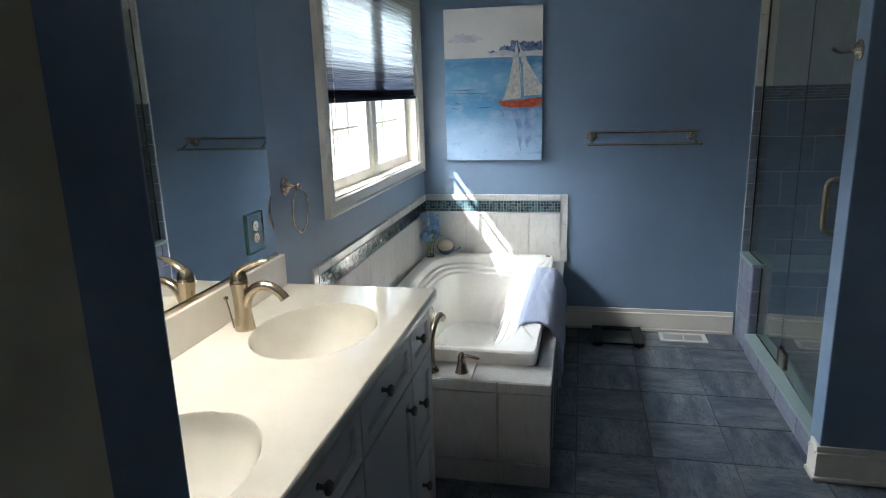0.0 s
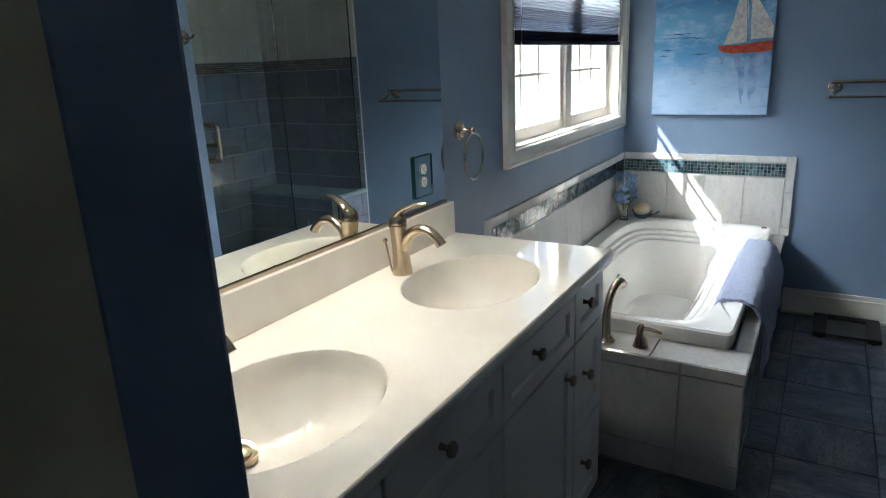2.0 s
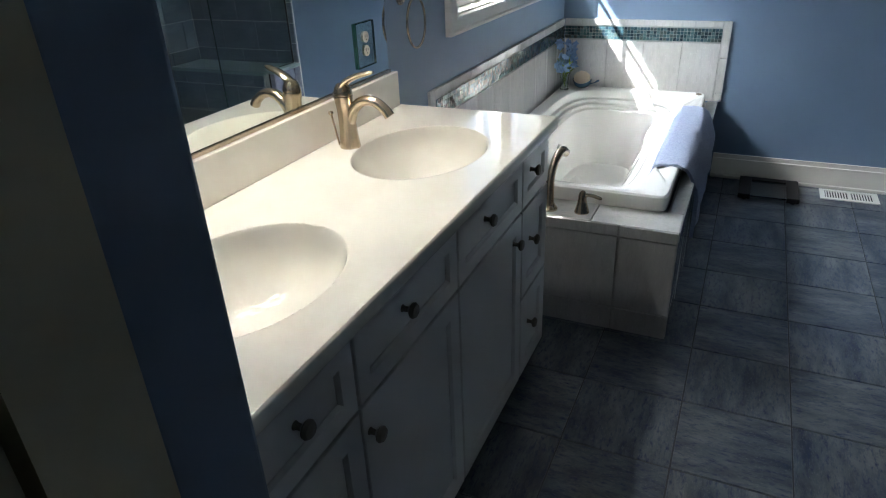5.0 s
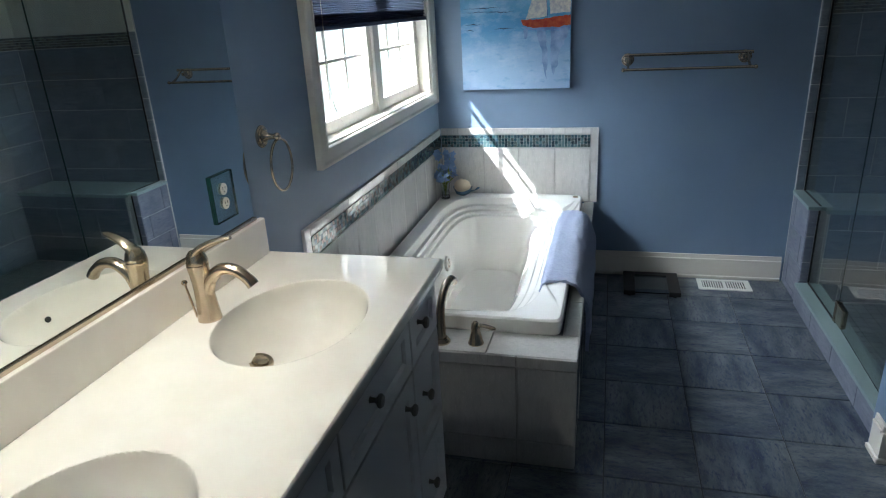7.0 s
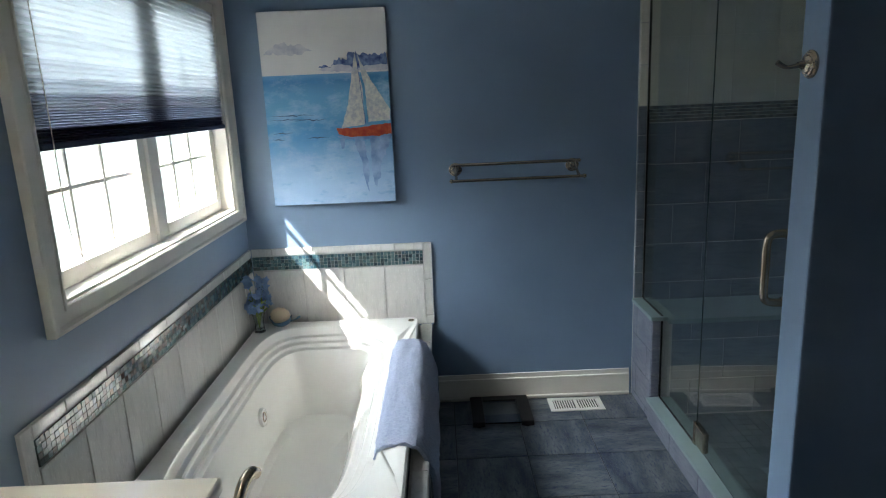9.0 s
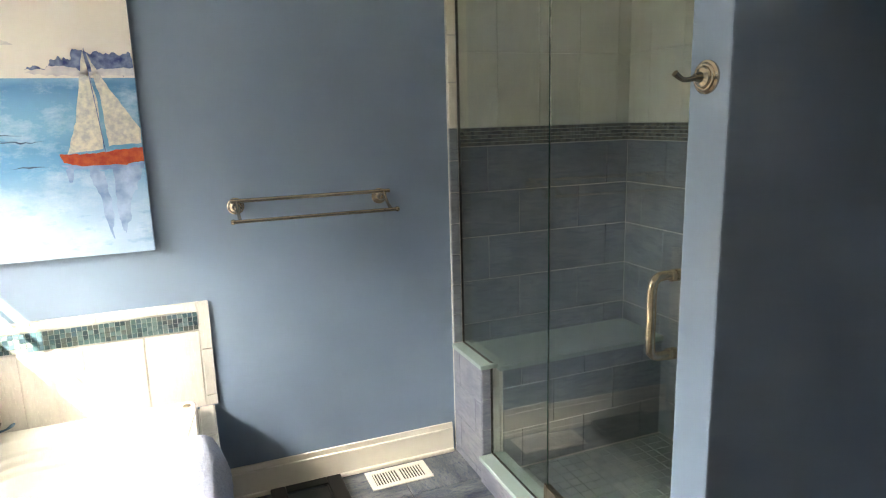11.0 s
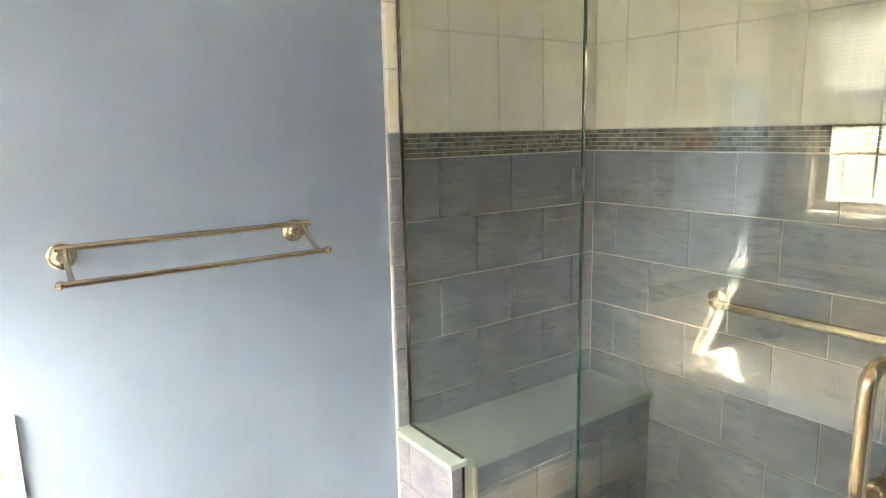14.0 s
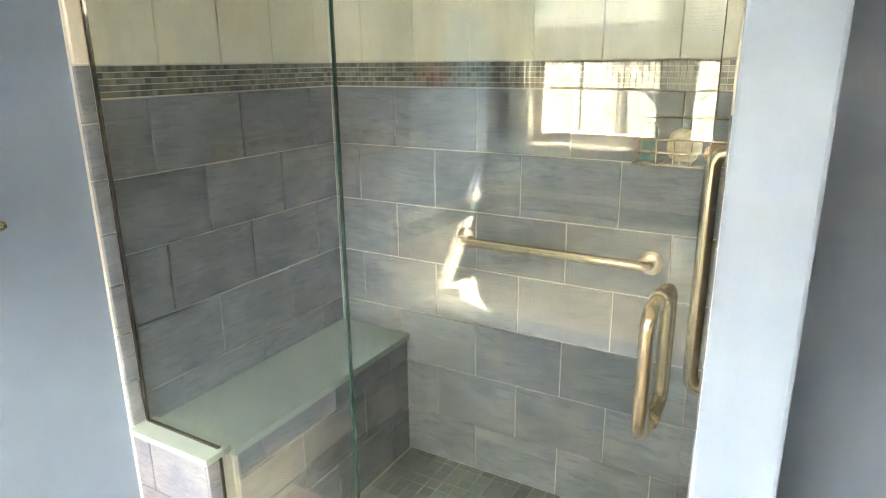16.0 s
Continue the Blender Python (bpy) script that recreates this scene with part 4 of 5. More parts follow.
shower_screen = thing("shower_screen", (GX, 4.0, CURB), "fixed clear glass shower panel with dark gasket", "shower screen")
DOORY = 3.705
bm = bmesh.new()
prof = [(DOORY + 0.003, CURB + 0.004), (KY + 0.014, CURB + 0.004), (KY + 0.014, 0.561), (YB - 0.022, 0.561), (YB - 0.022, 2.22), (DOORY + 0.003, 2.22)]
lo = [bm.verts.new((GX - 0.005, y, z)) for y, z in prof]
hi = [bm.verts.new((GX + 0.005, y, z)) for y, z in prof]
bm.faces.new(lo)
bm.faces.new(hi[::-1])
for k in range(len(prof)):
    j = (k + 1) % len(prof)
    bm.faces.new((lo[k], lo[j], hi[j], hi[k]))
part("panel", bm, M_GLASS, shower_screen)
for r in ((GX - 0.009, GX + 0.009, KY + 0.0145, YB - 0.022, 0.5575, 0.5605), (GX - 0.009, GX + 0.009, KY + 0.0145, KY + 0.0175, CURB + 0.004, 0.5355),
          (GX - 0.008, GX + 0.008, DOORY + 0.003, KY + 0.0145, CURB + 0.0005, CURB + 0.0035), (GX - 0.009, GX + 0.009, YB - 0.0215, YB - 0.0185, 0.561, 2.22)):
    part("gasket", box(*r), M_GASKET, shower_screen, "dark seal")
part("glass_edge", box(GX - 0.005, GX + 0.005, DOORY + 0.0005, DOORY + 0.0027, CURB + 0.004, 2.22), M_EDGE, shower_screen, "dark green glass edge")
shower_door = thing("shower_door", (GX, DOORY, CURB), "frameless clear glass shower door, barely ajar, with a nickel pull", "shower door")
part("panel", box(GX - 0.005, GX + 0.005, PY1 + 0.028, DOORY - 0.003, CURB + 0.010, 2.22), M_GLASS, shower_door)
for z in (0.190, 2.10):
    h = part("hinge", box(GX - 0.016, GX + 0.016, DOORY - 0.105, DOORY + 0.002, z - 0.045, z + 0.045, 0.003), M_STEEL, shower_door, "satin nickel hinge")
    part("hinge_pin", lathe([(0.007, -0.052), (0.007, 0.052)], (GX - 0.014, DOORY - 0.003, z), seg=14), M_STEEL, h, "", True)
for s in (-1, 1):
    x0, x1 = GX + s * 0.0055, GX + s * 0.070
    h = part("pull", sweep([(x0, 3.052, 1.205, 0.0125), (x0 + s * 0.026, 3.052, 1.207, 0.0125), (x1 - s * 0.012, 3.052, 1.201, 0.0125), (x1, 3.052, 1.178, 0.0125), (x1, 3.052, 1.105, 0.0125), (x1, 3.052, 1.018, 0.0125),
                            (x1 - s * 0.012, 3.052, 0.995, 0.0125), (x0 + s * 0.026, 3.052, 0.989, 0.0125), (x0, 3.052, 0.991, 0.0125)], 16, 5), M_NICKEL, shower_door, "brushed nickel D-shaped pull", True)
    for z in (1.205, 0.991):
        part("pull_collar", lathe([(0.016, 0.0), (0.016, 0.010), (0.013, 0.012)], (x0, 3.052, z), (s, 0, 0), 18), M_NICKEL, h, "", True)

shower_door.rotation_euler = (0, 0, radians(-2.0))   # barely ajar

# grab bars, caddy
def grab_bar(a, b, normal):
    """A bent bar between two wall plates."""
    a, b, n = Vector(a), Vector(b), Vector(normal)
    d = (b - a).normalized()
    g = thing("grab_bar", a, "brushed nickel grab bar on the tiled shower wall", "grab bar", "shower grab bars")
    out = n * 0.05
    rows = [(*(a + n * 0.002), 0.0155), (*(a + n * 0.03), 0.0155), (*(a + out * 0.9 + d * 0.012), 0.0155), (*(a + out + d * 0.05), 0.0155), (*((a + b) / 2 + out), 0.0155),
            (*(b + out - d * 0.05), 0.0155), (*(b + out * 0.9 - d * 0.012), 0.0155), (*(b + n * 0.03), 0.0155), (*(b + n * 0.002), 0.0155)]
    part("bar", sweep(rows, 16, 5), M_NICKEL, g, "", True)
    for p in (a, b):
        part("flange", lathe([(0.038, 0.0), (0.038, 0.004), (0.030, 0.010), (0.018, 0.012)], p, normal, 24), M_NICKEL, g, "", True)
    return g


grab_bar((XR - 0.0165, 3.905, 0.968), (XR - 0.0165, 3.262, 0.968), (-1, 0, 0))
grab_bar((2.43, PY1 + 0.0185, 1.395), (2.43, PY1 + 0.0185, 0.885), (0, 1, 0))

caddy = thing("shower_caddy", (2.965, 3.17, 1.277), "wire corner basket holding bath sponges and bottles", "shower caddy")
CA = (XR - 0.135, XR - 0.0205, 3.045, 3.310)
for z in (1.289, 1.324, 1.359):
    x0, x1, y0, y1 = CA
    part("wire", sweep([(x1, y0, z, 0.003), (x0 + 0.02, y0, z, 0.003), (x0, y0 + 0.02, z, 0.003), (x0, y1 - 0.02, z, 0.003), (x0 + 0.02, y1, z, 0.003), (x1, y1, z, 0.003)], 8, 4), M_STEEL, caddy, "", True)
for k in range(6):
    y = CA[2] + 0.02 + k * 0.046
    part("wire", sweep([(CA[1], y, 1.289, 0.0022), (CA[0] + 0.003, y, 1.289, 0.0022), (CA[0], y, 1.295, 0.0022), (CA[0], y, 1.359, 0.0022)], 6, 1), M_STEEL, caddy, "", True)
part("hanger", sweep([(CA[1], 3.10, 1.412, 0.003), (CA[0] + 0.02, 3.08, 1.417, 0.003), (CA[0] + 0.01, 3.17, 1.419, 0.003), (CA[0] + 0.02, 3.29, 1.417, 0.003), (CA[1], 3.27, 1.412, 0.003)], 8, 6), M_STEEL, caddy, "", True)
part("hanger_post", sweep([(CA[1], 3.18, 1.289, 0.003), (CA[1], 3.18, 1.417, 0.003)], 8, 1), M_STEEL, caddy, "", True)


def lump(name, at, size, colour, label, category, seed, rough=0.9):
    m, nt, b = material(name + "_material", colour, rough)
    nt.links.new(mix_rgb(nt, ramp(nt, noise_tex(nt, 60, 5), 0.35, 0.65), tuple(c * 0.7 for c in colour), colour), b.inputs["Base Color"])
    bump(nt, b, noise_tex(nt, 150, 4), 0.6, 0.003)
    bm = bmesh.new()
    bmesh.ops.create_icosphere(bm, subdivisions=3, radius=1.0)
    for v in bm.verts:
        k = 1 + 0.16 * noise.noise(v.co * 2.2 + Vector((seed, 0, 0)))
        c = Vector((math.copysign(abs(v.co.x) ** 0.75, v.co.x), math.copysign(abs(v.co.y) ** 0.75, v.co.y), math.copysign(abs(v.co.z) ** 0.75, v.co.z)))
        v.co = Vector(at) + Vector((c.x * size[0], c.y * size[1], c.z * size[2])) * k
    return single(name, bm, m, label, category, smooth=True)


lump("bath_sponge", (2.965, 3.185, 1.339), (0.035, 0.045, 0.046), (0.62, 0.58, 0.44), "cream bath sponge lying in the wire basket", "sponge", 1)
lump("soap_bar", (2.965, 3.095, 1.319), (0.034, 0.036, 0.026), (0.60, 0.34, 0.12), "orange soap bar lying in the wire basket", "soap", 4, 0.4)
M_TEAL, _nt, _b = material("teal_plastic", (0.06, 0.22, 0.22), 0.3)
lump("scrub_pad", (2.968, 3.095, 0.053), (0.034, 0.045, 0.022), (0.05, 0.22, 0.05), "green scrub pad lying on the shower floor", "scrub pad", 6)
bottle = thing("shampoo_bottle", (2.965, 3.285, 1.293), "teal plastic bottle standing in the wire basket", "bottle")
part("body", lathe([(0.0, 0.0), (0.022, 0.001), (0.024, 0.006), (0.024, 0.085), (0.020, 0.096), (0.010, 0.102), (0.010, 0.108)], (2.965, 3.283, 1.293), seg=22, closed=False), M_TEAL, bottle, "", True)
part("cap", lathe([(0.0125, 0.0), (0.0125, 0.022), (0.0, 0.023)], (2.965, 3.283, 1.401), seg=18), M_WHITEPL, bottle, "", True)

# ---- floor vent, scale ----
vent = thing("floor_vent", (1.70, 4.40, 0), "white enamelled metal floor register", "floor vent")
vx0, vx1, vy0, vy1 = 1.566, 1.856, 4.305, 4.458
part("frame", boxes((vx0, vx1, vy0, vy0 + 0.026, 0.0005, 0.006), (vx0, vx1, vy1 - 0.026, vy1, 0.0005, 0.006), (vx0, vx0 + 0.026, vy0 + 0.026, vy1 - 0.026, 0.0005, 0.006),
                    (vx1 - 0.026, vx1, vy0 + 0.026, vy1 - 0.026, 0.0005, 0.006), (1.705, 1.717, vy0 + 0.026, vy1 - 0.026, 0.0005, 0.006), bevel=0.001), M_WHITEPL, vent)
# flat black sheet stands in for the shade down the duct
part("duct", box(vx0 + 0.026, vx1 - 0.026, vy0 + 0.026, vy1 - 0.026, 0.0003, 0.0012), M_BLACK, vent, "black sheet for the shade inside the duct")
for k in range(18):
    x = vx0 + 0.034 + k * 0.0134
    if abs(x - 1.711) > 0.008:
        part("slat", box(x - 0.0030, x + 0.0030, vy0 + 0.026, vy1 - 0.026, 0.0016, 0.0045), M_WHITEPL, vent)
M_SMOKE = glass("smoked_glass", (0.62, 0.68, 0.74))
scale = thing("bathroom_scale", (1.295, 4.31, 0), "glass bathroom scale with black plastic ends on the floor", "scale")
part("platform", box(1.150, 1.445, 4.165, 4.455, 0.020, 0.027, 0.002), M_SMOKE, scale, "smoked glass platform")
for x0, x1 in ((1.140, 1.205), (1.390, 1.455)):
    e = part("end_cap", box(x0, x1, 4.160, 4.460, 0.006, 0.034, 0.006), M_BLACK, scale, "black plastic end")
    for y in (4.18, 4.44):
        part("foot", lathe([(0.014, 0.0), (0.014, 0.007)], ((x0 + x1) / 2, y, 0.0), seg=14), M_BLACK, e)
part("display", box(1.2055, 1.3895, 4.405, 4.458, 0.0275, 0.034, 0.003), M_BLACK, scale, "black display housing")

# ---- vase with flowers and shell dish on the tub's far corner ----
RZ = DZ + 0.064
VX, VY = 0.075, 4.290
vase = thing("flower_vase", (VX, VY, RZ), "small clear glass vase of pale blue artificial flowers", "vase")
part("glass", lathe([(0.0, 0.0), (0.026, 0.0), (0.028, 0.004), (0.024, 0.015), (0.023, 0.055), (0.029, 0.090), (0.034, 0.102), (0.0315, 0.102), (0.026, 0.088), (0.0205, 0.055), (0.021, 0.018), (0.0, 0.012)], (VX, VY, RZ), seg=24, closed=False), M_GLASS, vase, "clear glass vase", True)
M_PETAL = paint("blue_petal", (0.25, 0.39, 0.64), 0.7, 0.40, 300, 0.2)
M_STEM = paint("leaf_green", (0.24, 0.33, 0.05), 0.6, 0.3, 200, 0.2)
rng = random.Random(7)
for k in range(22):
    a = 2.4 * k
    tip = Vector((VX + 0.058 * math.cos(a) * (0.3 + 0.7 * rng.random()), VY + 0.058 * math.sin(a) * (0.3 + 0.7 * rng.random()), RZ + 0.13 + 0.16 * rng.random()))
    part("stem", sweep([(VX, VY, RZ + 0.018, 0.0016), (VX + (tip.x - VX) * 0.3, VY + (tip.y - VY) * 0.3, RZ + 0.09, 0.0016), (*tip, 0.0014)], 6, 4), M_STEM, vase)
    bm = bmesh.new()
    for f in range(5):
        c = tip + Vector((rng.uniform(-0.02, 0.02), rng.uniform(-0.02, 0.02), rng.uniform(-0.02, 0.02)))
        n = Vector((rng.uniform(-1, 1), rng.uniform(-1, 1), rng.uniform(0.1, 1))).normalized()
        u = n.orthogonal().normalized()
        w = n.cross(u)
        for p in range(5):
            b0 = 2 * math.pi * p / 5
            d = u * math.cos(b0) + w * math.sin(b0)
            e = u * -math.sin(b0) + w * math.cos(b0)
            bm.faces.new([bm.verts.new(q) for q in (c, c + d * 0.012 + e * 0.009 + n * 0.004, c + d * 0.024 + n * 0.002, c + d * 0.012 - e * 0.009 + n * 0.004)])
    part("blossom", bm, M_PETAL, vase, "pale blue blossom")
for k in range(16):
    a = 0.75 * k + 0.5
    c = Vector((VX + 0.024 * math.cos(a), VY + 0.024 * math.sin(a), RZ + 0.104 + 0.016 * (k % 4)))
    d = Vector((math.cos(a), math.sin(a), 0.5)).normalized()
    s = Vector((-math.sin(a), math.cos(a), 0))
    bm = bmesh.new()
    bm.faces.new([bm.verts.new(q) for q in (c - d * 0.02, c + s * 0.017, c + d * 0.046 + Vector((0, 0, 0.01)), c - s * 0.017)])
    part("leaf", bm, M_STEM, vase, "green leaf")

dish = thing("shell_dish", (0.165, 4.375, RZ), "blue glazed fish-shaped dish on the tub rim", "dish")
M_GLAZE = paint("blue_glaze", (0.13, 0.24, 0.38), 0.15, 0.6, 60, 0.1)
bowl = bmesh.new()
lathe([(0.0, 0.001), (0.025, 0.001), (0.046, 0.012), (0.060, 0.034), (0.056, 0.034), (0.041, 0.014), (0.0, 0.008)], (0.165, 4.375, RZ), seg=26, bm=bowl, closed=False)
for v in bowl.verts:
    v.co.z += 0.012 * ((v.co.x - 0.165) / 0.05) ** 2 * (v.co.z - RZ) / 0.03
part("bowl", bowl, M_GLAZE, dish, "", True)
part("tail", sweep([(0.208, 4.370, RZ + 0.025, 0.012), (0.238, 4.365, RZ + 0.034, 0.008), (0.258, 4.361, RZ + 0.046, 0.017), (0.266, 4.359, RZ + 0.050, 0.014)], 12, 5, 0.35), M_GLAZE, dish, "", True)
M_SHELL = paint("seashell", (0.72, 0.60, 0.44), 0.4, 0.15, 60, 0.2)
shell = bmesh.new()
bmesh.ops.create_uvsphere(shell, u_segments=28, v_segments=14, radius=1.0)
for v in shell.verts:
    a = math.atan2(v.co.z, v.co.x)
    k = 1 + 0.05 * math.cos(11 * a)
    v.co = Vector((0.164 + 0.052 * v.co.x * k, 4.367 + 0.028 * v.co.y, RZ + 0.058 + 0.044 * v.co.z * k))
single("seashell", shell, M_SHELL, "cream ribbed seashell resting in the blue dish", "seashell", smooth=True)

# ---- outside: lawn, drive, trees, siding ----
M_LAWN = paint("dormant_spring_lawn", (0.235, 0.265, 0.225), 0.9, 0.3, 8, 0.3)
ground = structure("ground", box(-400, -0.17, -300, 300, -1.02, -1.0), M_LAWN, "sunlit spring lawn", "lawn")
M_DRIVE = paint("pale_concrete", (0.52, 0.50, 0.47), 0.9, 0.1, 60, 0.2)
structure("road", box(-170, -110, -250, 280, -0.999, -0.97), M_DRIVE, "pale concrete road beyond the lawn", "road")
M_BARK = paint("grey_bark", (0.12, 0.10, 0.08), 0.9, 0.3, 40, 0.5)


def bare_tree(x, y, h, seed):
    r = random.Random(seed)
    t = thing("tree", (x, y, -1.0), "bare early spring tree on the lawn", "tree", "trees outside")
    part("trunk", sweep([(x, y, -1.0, 0.16), (x + 0.05, y, 0.2, 0.12), (x, y + 0.06, h * 0.5, 0.09), (x, y, h * 0.8, 0.03)], 12, 5), M_BARK, t, "", True)
    crown = bmesh.new()
    for k in range(26):
        z = 0.4 + (h * 0.75 - 0.4) * k / 26
        a = 2.4 * k
        l = r.uniform(0.8, 1.7) * (1.2 - 0.6 * k / 26)
        e = (x + l * math.cos(a), y + l * math.sin(a), z + l * 0.9)
        sweep([(x, y, z, 0.035), ((x + e[0]) / 2, (y + e[1]) / 2, z + l * 0.35, 0.02), (*e, 0.005)], 6, 3, bm=crown)
        for q in range(3):
            f = 0.4 + 0.2 * q
            p = (x + l * f * math.cos(a), y + l * f * math.sin(a), z + l * 0.8 * f)
            sweep([(*p, 0.012), (p[0] + r.uniform(-0.4, 0.4), p[1] + r.uniform(-0.4, 0.4), p[2] + 0.5, 0.003)], 5, 1, bm=crown)
    part("crown", crown, M_BARK, t)
    return t


bare_tree(-7.5, 5.6, 5.0, 3)
bare_tree(-17.0, 9.5, 6.5, 5)
M_SIDING = paint("white_siding", (0.72, 0.72, 0.70), 0.6, 0.04, 30, 0.05)
wing = thing("house_wing", (-4.6, 0.5, -1.0), "white clapboard wing of the house outside the window", "house")
part("wall", box(-6.0, -3.22, -3.0, 3.06, -1.0, 3.2), M_SIDING, wing)
part("roof", box(-6.2, -3.05, -3.2, 3.2, 3.2, 3.34, 0.02), M_BARK, wing, "dark shingle roof")
for k in range(32):
    part("clapboard", box(-3.219, -3.196 + 0.003 * (k % 2), -3.0, 3.06, -1.0 + k * 0.13, -1.0 + k * 0.13 + 0.122, 0.004, 1), M_SIDING, wing)

# ---- tiles, last ----
# room floor
TX0, TY0, TP = 0.050 - 0.3335, 2.262 - 0.325 * 11, 0.3335
for i in range(15):
    for j in range(26):
        x0, x1 = max(TX0 + TP * i, 0.004), min(TX0 + TP * (i + 1), XE)
        y0, y1 = TY0 + 0.325 * j, TY0 + 0.325 * (j + 1)
        y0, y1 = max(y0, YE), min(y1, YB)
        if y1 - y0 < 0.03 or x1 - x0 < 0.02:
            continue
        if y0 > DY - 0.01 and x1 < DX + 0.01:
            continue
        if y0 > 2.9 and x0 > 2.03 or y0 > PY0 - 0.35 and x0 > XR:
            continue
        (tile, turned_tile)[(i + j) % 2](floor, M_FLOOR, ((x0 + x1) / 2, (y0 + y1) / 2, -0.0042), (x1 - x0 - 0.005, y1 - y0 - 0.005, 0.008))
# tub surround: front face, deck, side, wall tiles
tile_rows(tub_deck, M_GREYT, "y", DY + 0.005, 0.009, 0.335, DX, 0.0, DZ - 0.049, 0.305, 0.308, 0.0, 0.208, up=False)
tile_rows(tub_deck, M_GREYT, "y", DY + 0.002, 0.012, 0.335, DX + 0.002, DZ - 0.049, DZ - 0.001, 0.305, 0.048, 0.0, 0.208)
tile_rows(tub_deck, M_GREYT, "x", DX - 0.005, 0.009, DY + 0.012, YB - 0.001, 0.0, DZ - 0.049, 0.305, 0.308, up=False)
tile_rows(tub_deck, M_GREYT, "x", DX - 0.003, 0.012, DY + 0.012, YB - 0.001, DZ - 0.049, DZ - 0.001, 0.305, 0.048)
for x0, x1 in ((0.325, 0.630), (0.630, DX + 0.001), (0.03, 0.325)):
    tile(tub_deck, M_GREYT, ((x0 + x1) / 2, DY + 0.087, DZ - 0.006), (x1 - x0 - 0.004, 0.170, 0.011))
for k in range(6):
    y0, y1 = 2.772 + k * 0.2875, 2.772 + (k + 1) * 0.2875
    tile(tub_deck, M_GREYT, (DX - 0.028, (y0 + min(y1, YB - 0.002)) / 2, DZ - 0.006), (0.054, min(y1, YB - 0.002) - y0 - 0.004, 0.011))
tile(tub_deck, M_GREYT, (0.47, 4.462, DZ - 0.006), (0.82, 0.066, 0.011))

splash_back = structure("tub_splash_back", box(0.012, 0.963, YB - 0.006, YB - 0.0005, DZ, 0.914), M_GROUT, "pale grey tile splash with a glass mosaic band", "tile splash")
splash_side = structure("tub_splash_side", box(0.0005, 0.006, 2.553, YB - 0.013, DZ, 0.914), M_GROUT, "pale grey tile splash with a glass mosaic band", "tile splash")
tile_rows(splash_back, M_GREYT, "y", YB - 0.008, 0.009, 0.013, 0.921, DZ, 0.796, 0.2165, 0.340, 0, 0.167)
tile_rows(splash_back, M_GREYT, "y", YB - 0.008, 0.009, 0.013, 0.921, 0.876, 0.916, 0.2165, 0.040, 0, 0.108)
tile_rows(splash_back, M_GREYT, "y", YB - 0.008, 0.009, 0.921, 0.968, DZ, 0.916, 0.049, 0.203, up=False)
chips("mosaic_band", splash_back, M_MOS, "y", YB - 0.0125, 0.006, 0.014, 0.919, 0.799, 0.873, 4, 0.0188, "blue-green glass mosaic chips")
tile_rows(splash_side, M_GREYT, "x", 0.008, 0.009, 2.600, YB - 0.013, DZ, 0.796, 0.2165, 0.340, 0, 0.0065)
tile_rows(splash_side, M_GREYT, "x", 0.008, 0.009, 2.600, YB - 0.013, 0.876, 0.916, 0.2165, 0.040, 0, 0.0735)
tile_rows(splash_side, M_GREYT, "x", 0.008, 0.009, 2.551, 2.600, DZ, 0.916, 0.049, 0.203, up=False)
chips("mosaic_band", splash_side, M_MOS, "x", 0.0065, 0.006, 2.602, YB - 0.014, 0.799, 0.873, 4, 0.0188, "blue-green glass mosaic chips")

# shower walls
SB = YB - 0.014
M0, M1 = 1.484, 1.570
TW, TH, CW, CH = 0.330, 0.2105, 0.220, 0.330   # slate tile, cream tile
U0 = PY1 + 0.008
tile_rows(tiled_back, M_SLATE, "y", SB, 0.009, 2.108, XR - 0.012, 0.03, M0, TW, TH, TW / 2, 0.193, gap=0.0034, up=False)
tile_rows(tiled_back, M_CREAM, "y", SB, 0.009, 2.108, XR - 0.012, M1, CEIL, CW, CH, 0, 0.031, gap=0.0016)
tile_rows(tiled_back, M_CREAM, "y", SB - 0.002, 0.012, 2.044, 2.088, M1, CEIL, 0.044, 0.20)
tile_rows(tiled_back, M_SLATE, "y", SB - 0.002, 0.012, 2.044, 2.088, 0.56, M1, 0.044, 0.145, gap=0.0034, up=False)
chips("mosaic_band", tiled_back, M_MOS2, "y", YB - 0.018, 0.006, 2.108, XR - 0.012, M0 + 0.002, M1 - 0.002, 5, 0.0175, "brown and grey glass mosaic chips")
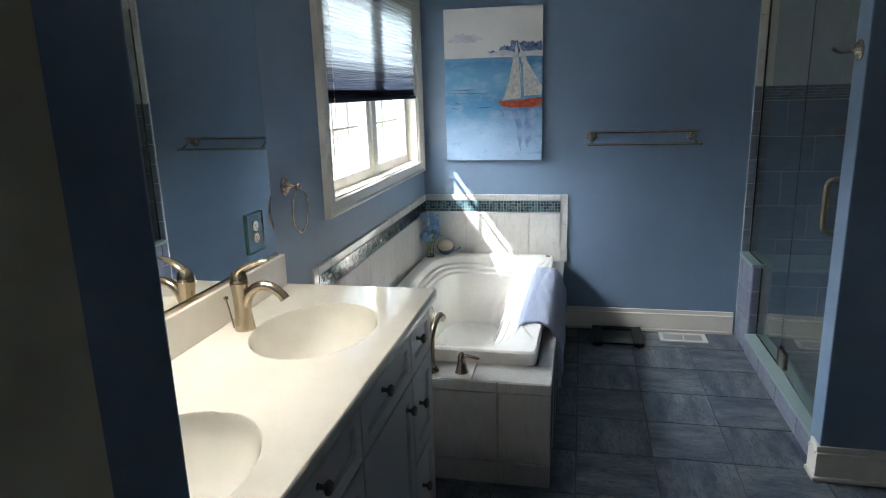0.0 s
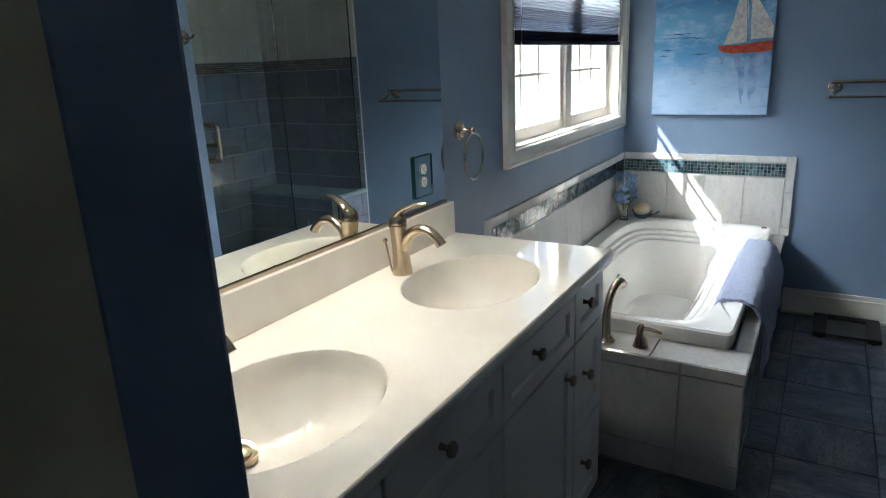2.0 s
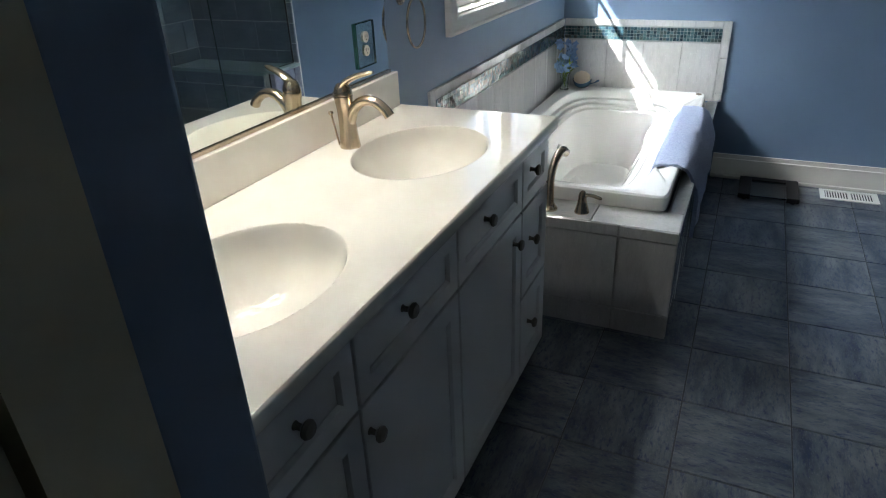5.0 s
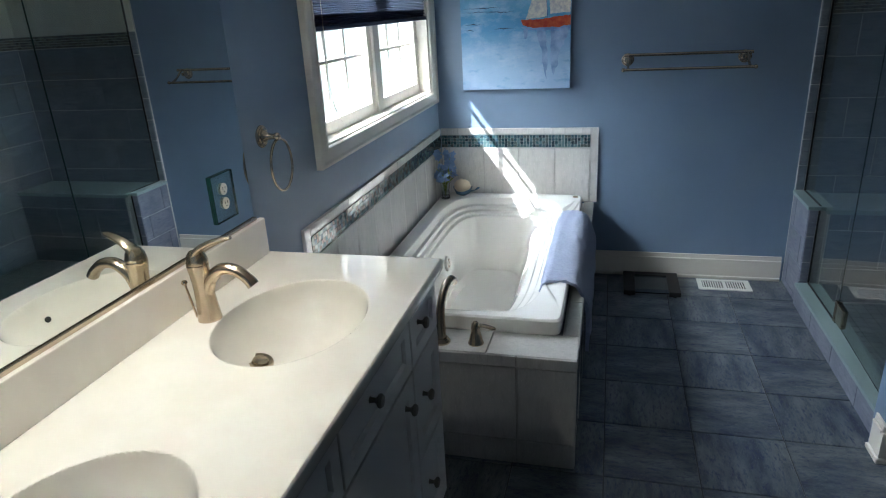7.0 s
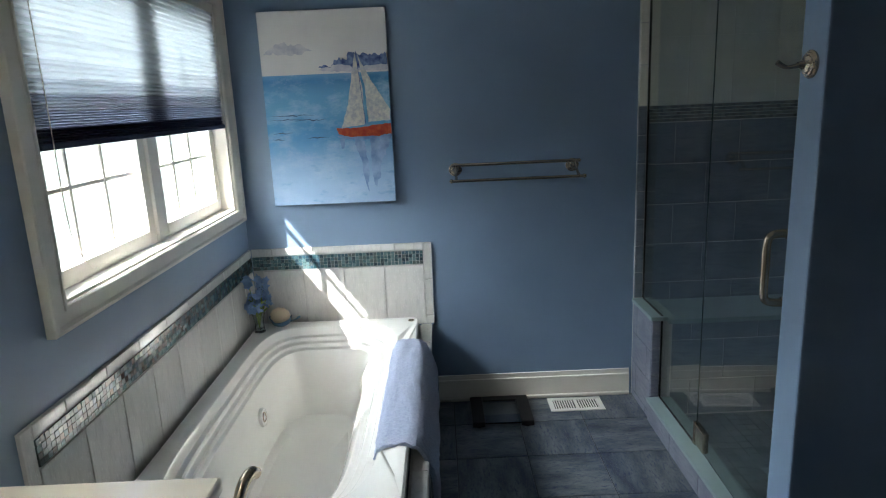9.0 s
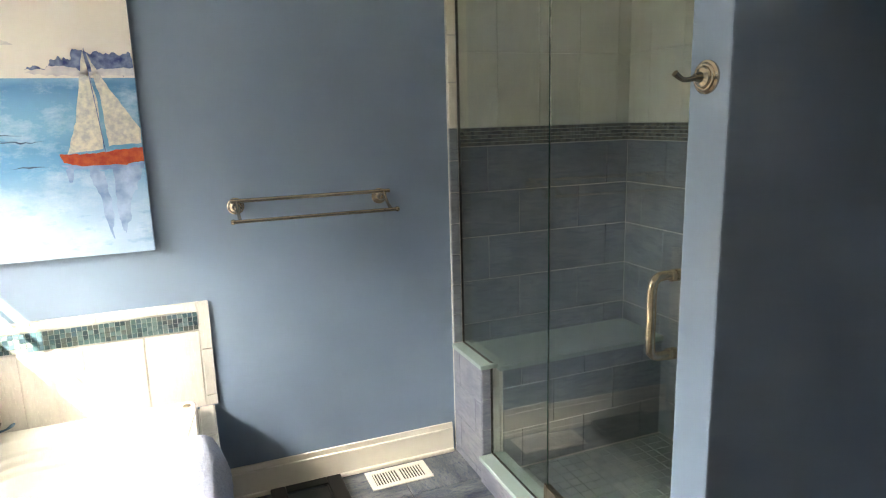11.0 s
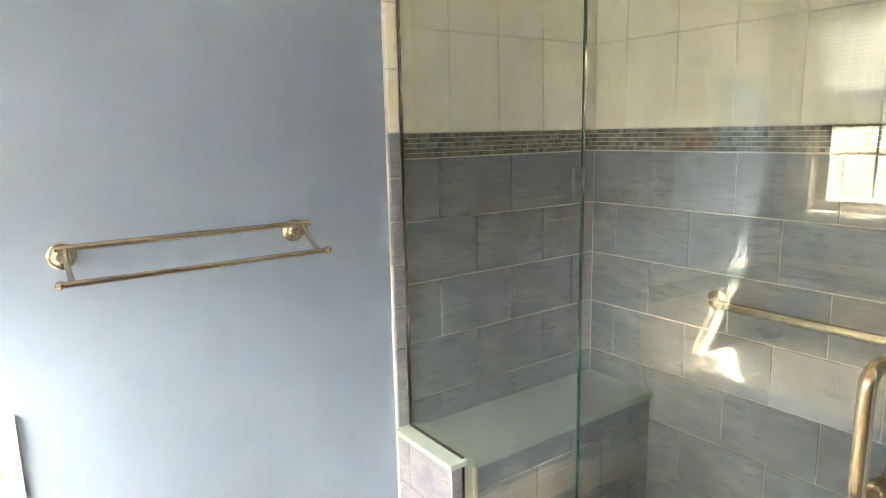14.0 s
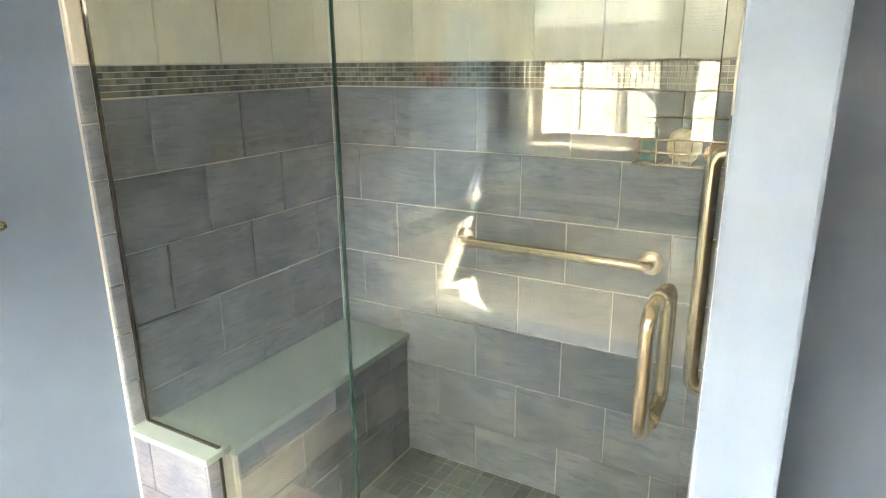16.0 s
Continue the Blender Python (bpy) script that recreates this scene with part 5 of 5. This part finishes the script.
tile_rows(tiled_side, M_SLATE, "x", XR - 0.012, 0.009, U0, SB - 0.006, 0.03, M0, TW, TH, TW / 2, 0.104, gap=0.0034, up=False)
tile_rows(tiled_side, M_CREAM, "x", XR - 0.012, 0.009, U0, SB - 0.006, M1, CEIL, CW, CH, 0, 0.19, gap=0.0016)
chips("mosaic_band", tiled_side, M_MOS2, "x", XR - 0.017, 0.006, U0, SB - 0.006, M0 + 0.002, M1 - 0.002, 5, 0.0175, "brown and grey glass mosaic chips")
tile_rows(tiled_near, M_SLATE, "y", PY1 + 0.014, 0.009, 2.16, XR - 0.02, 0.03, M0, TW, TH, TW / 2, 0.0, gap=0.0034, up=False)
tile_rows(tiled_near, M_CREAM, "y", PY1 + 0.014, 0.009, 2.16, XR - 0.02, M0, CEIL, CW, CH)
tile_rows(bench, M_SLATE, "y", BY + 0.015, 0.009, 2.150, XR - 0.018, 0.432, 0.520, TW, 0.088, 0, 0.235, gap=0.0034)
tile_rows(bench, M_SLATE, "y", BY + 0.015, 0.009, 2.150, XR - 0.018, 0.03, 0.432, TW, TH, TW / 2, 0.070, gap=0.0034, up=False)
tile_rows(knee, M_SLATE_LIGHT, "x", 2.048, 0.009, KY + 0.014, YB - 0.014, 0.0, 0.535, 0.335, 0.165, 0.1675, 0.10, gap=0.0034, up=False)
tile_rows(knee, M_SLATE_LIGHT, "y", KY + 0.014, 0.009, 2.044, 2.088, CURB, 0.535, 0.05, 0.145, gap=0.0034, up=False)
tile_rows(curb, M_SLATE_LIGHT, "x", 2.038, 0.009, PY1 + 0.002, KY + 0.012, 0.0, CURB - 0.021, 0.335, 0.11, 0.0, 0.12, gap=0.0034)
chips_bm = bmesh.new()
for i in range(17):
    for j in range(23):
        x, y = 2.158 + 0.0525 * i, PY1 + 0.016 + 0.0525 * j
        box(x + 0.0015, min(x + 0.051, XR - 0.012), y + 0.0015, min(y + 0.051, BY + 0.008), 0.022, 0.028 + 0.0006 * ((i * 7 + j * 3) % 3), bm=chips_bm)
tagged(part("floor_mosaic", chips_bm, M_SHFLOOR, shower_floor, "grey-green mosaic squares"), kind="stuff")
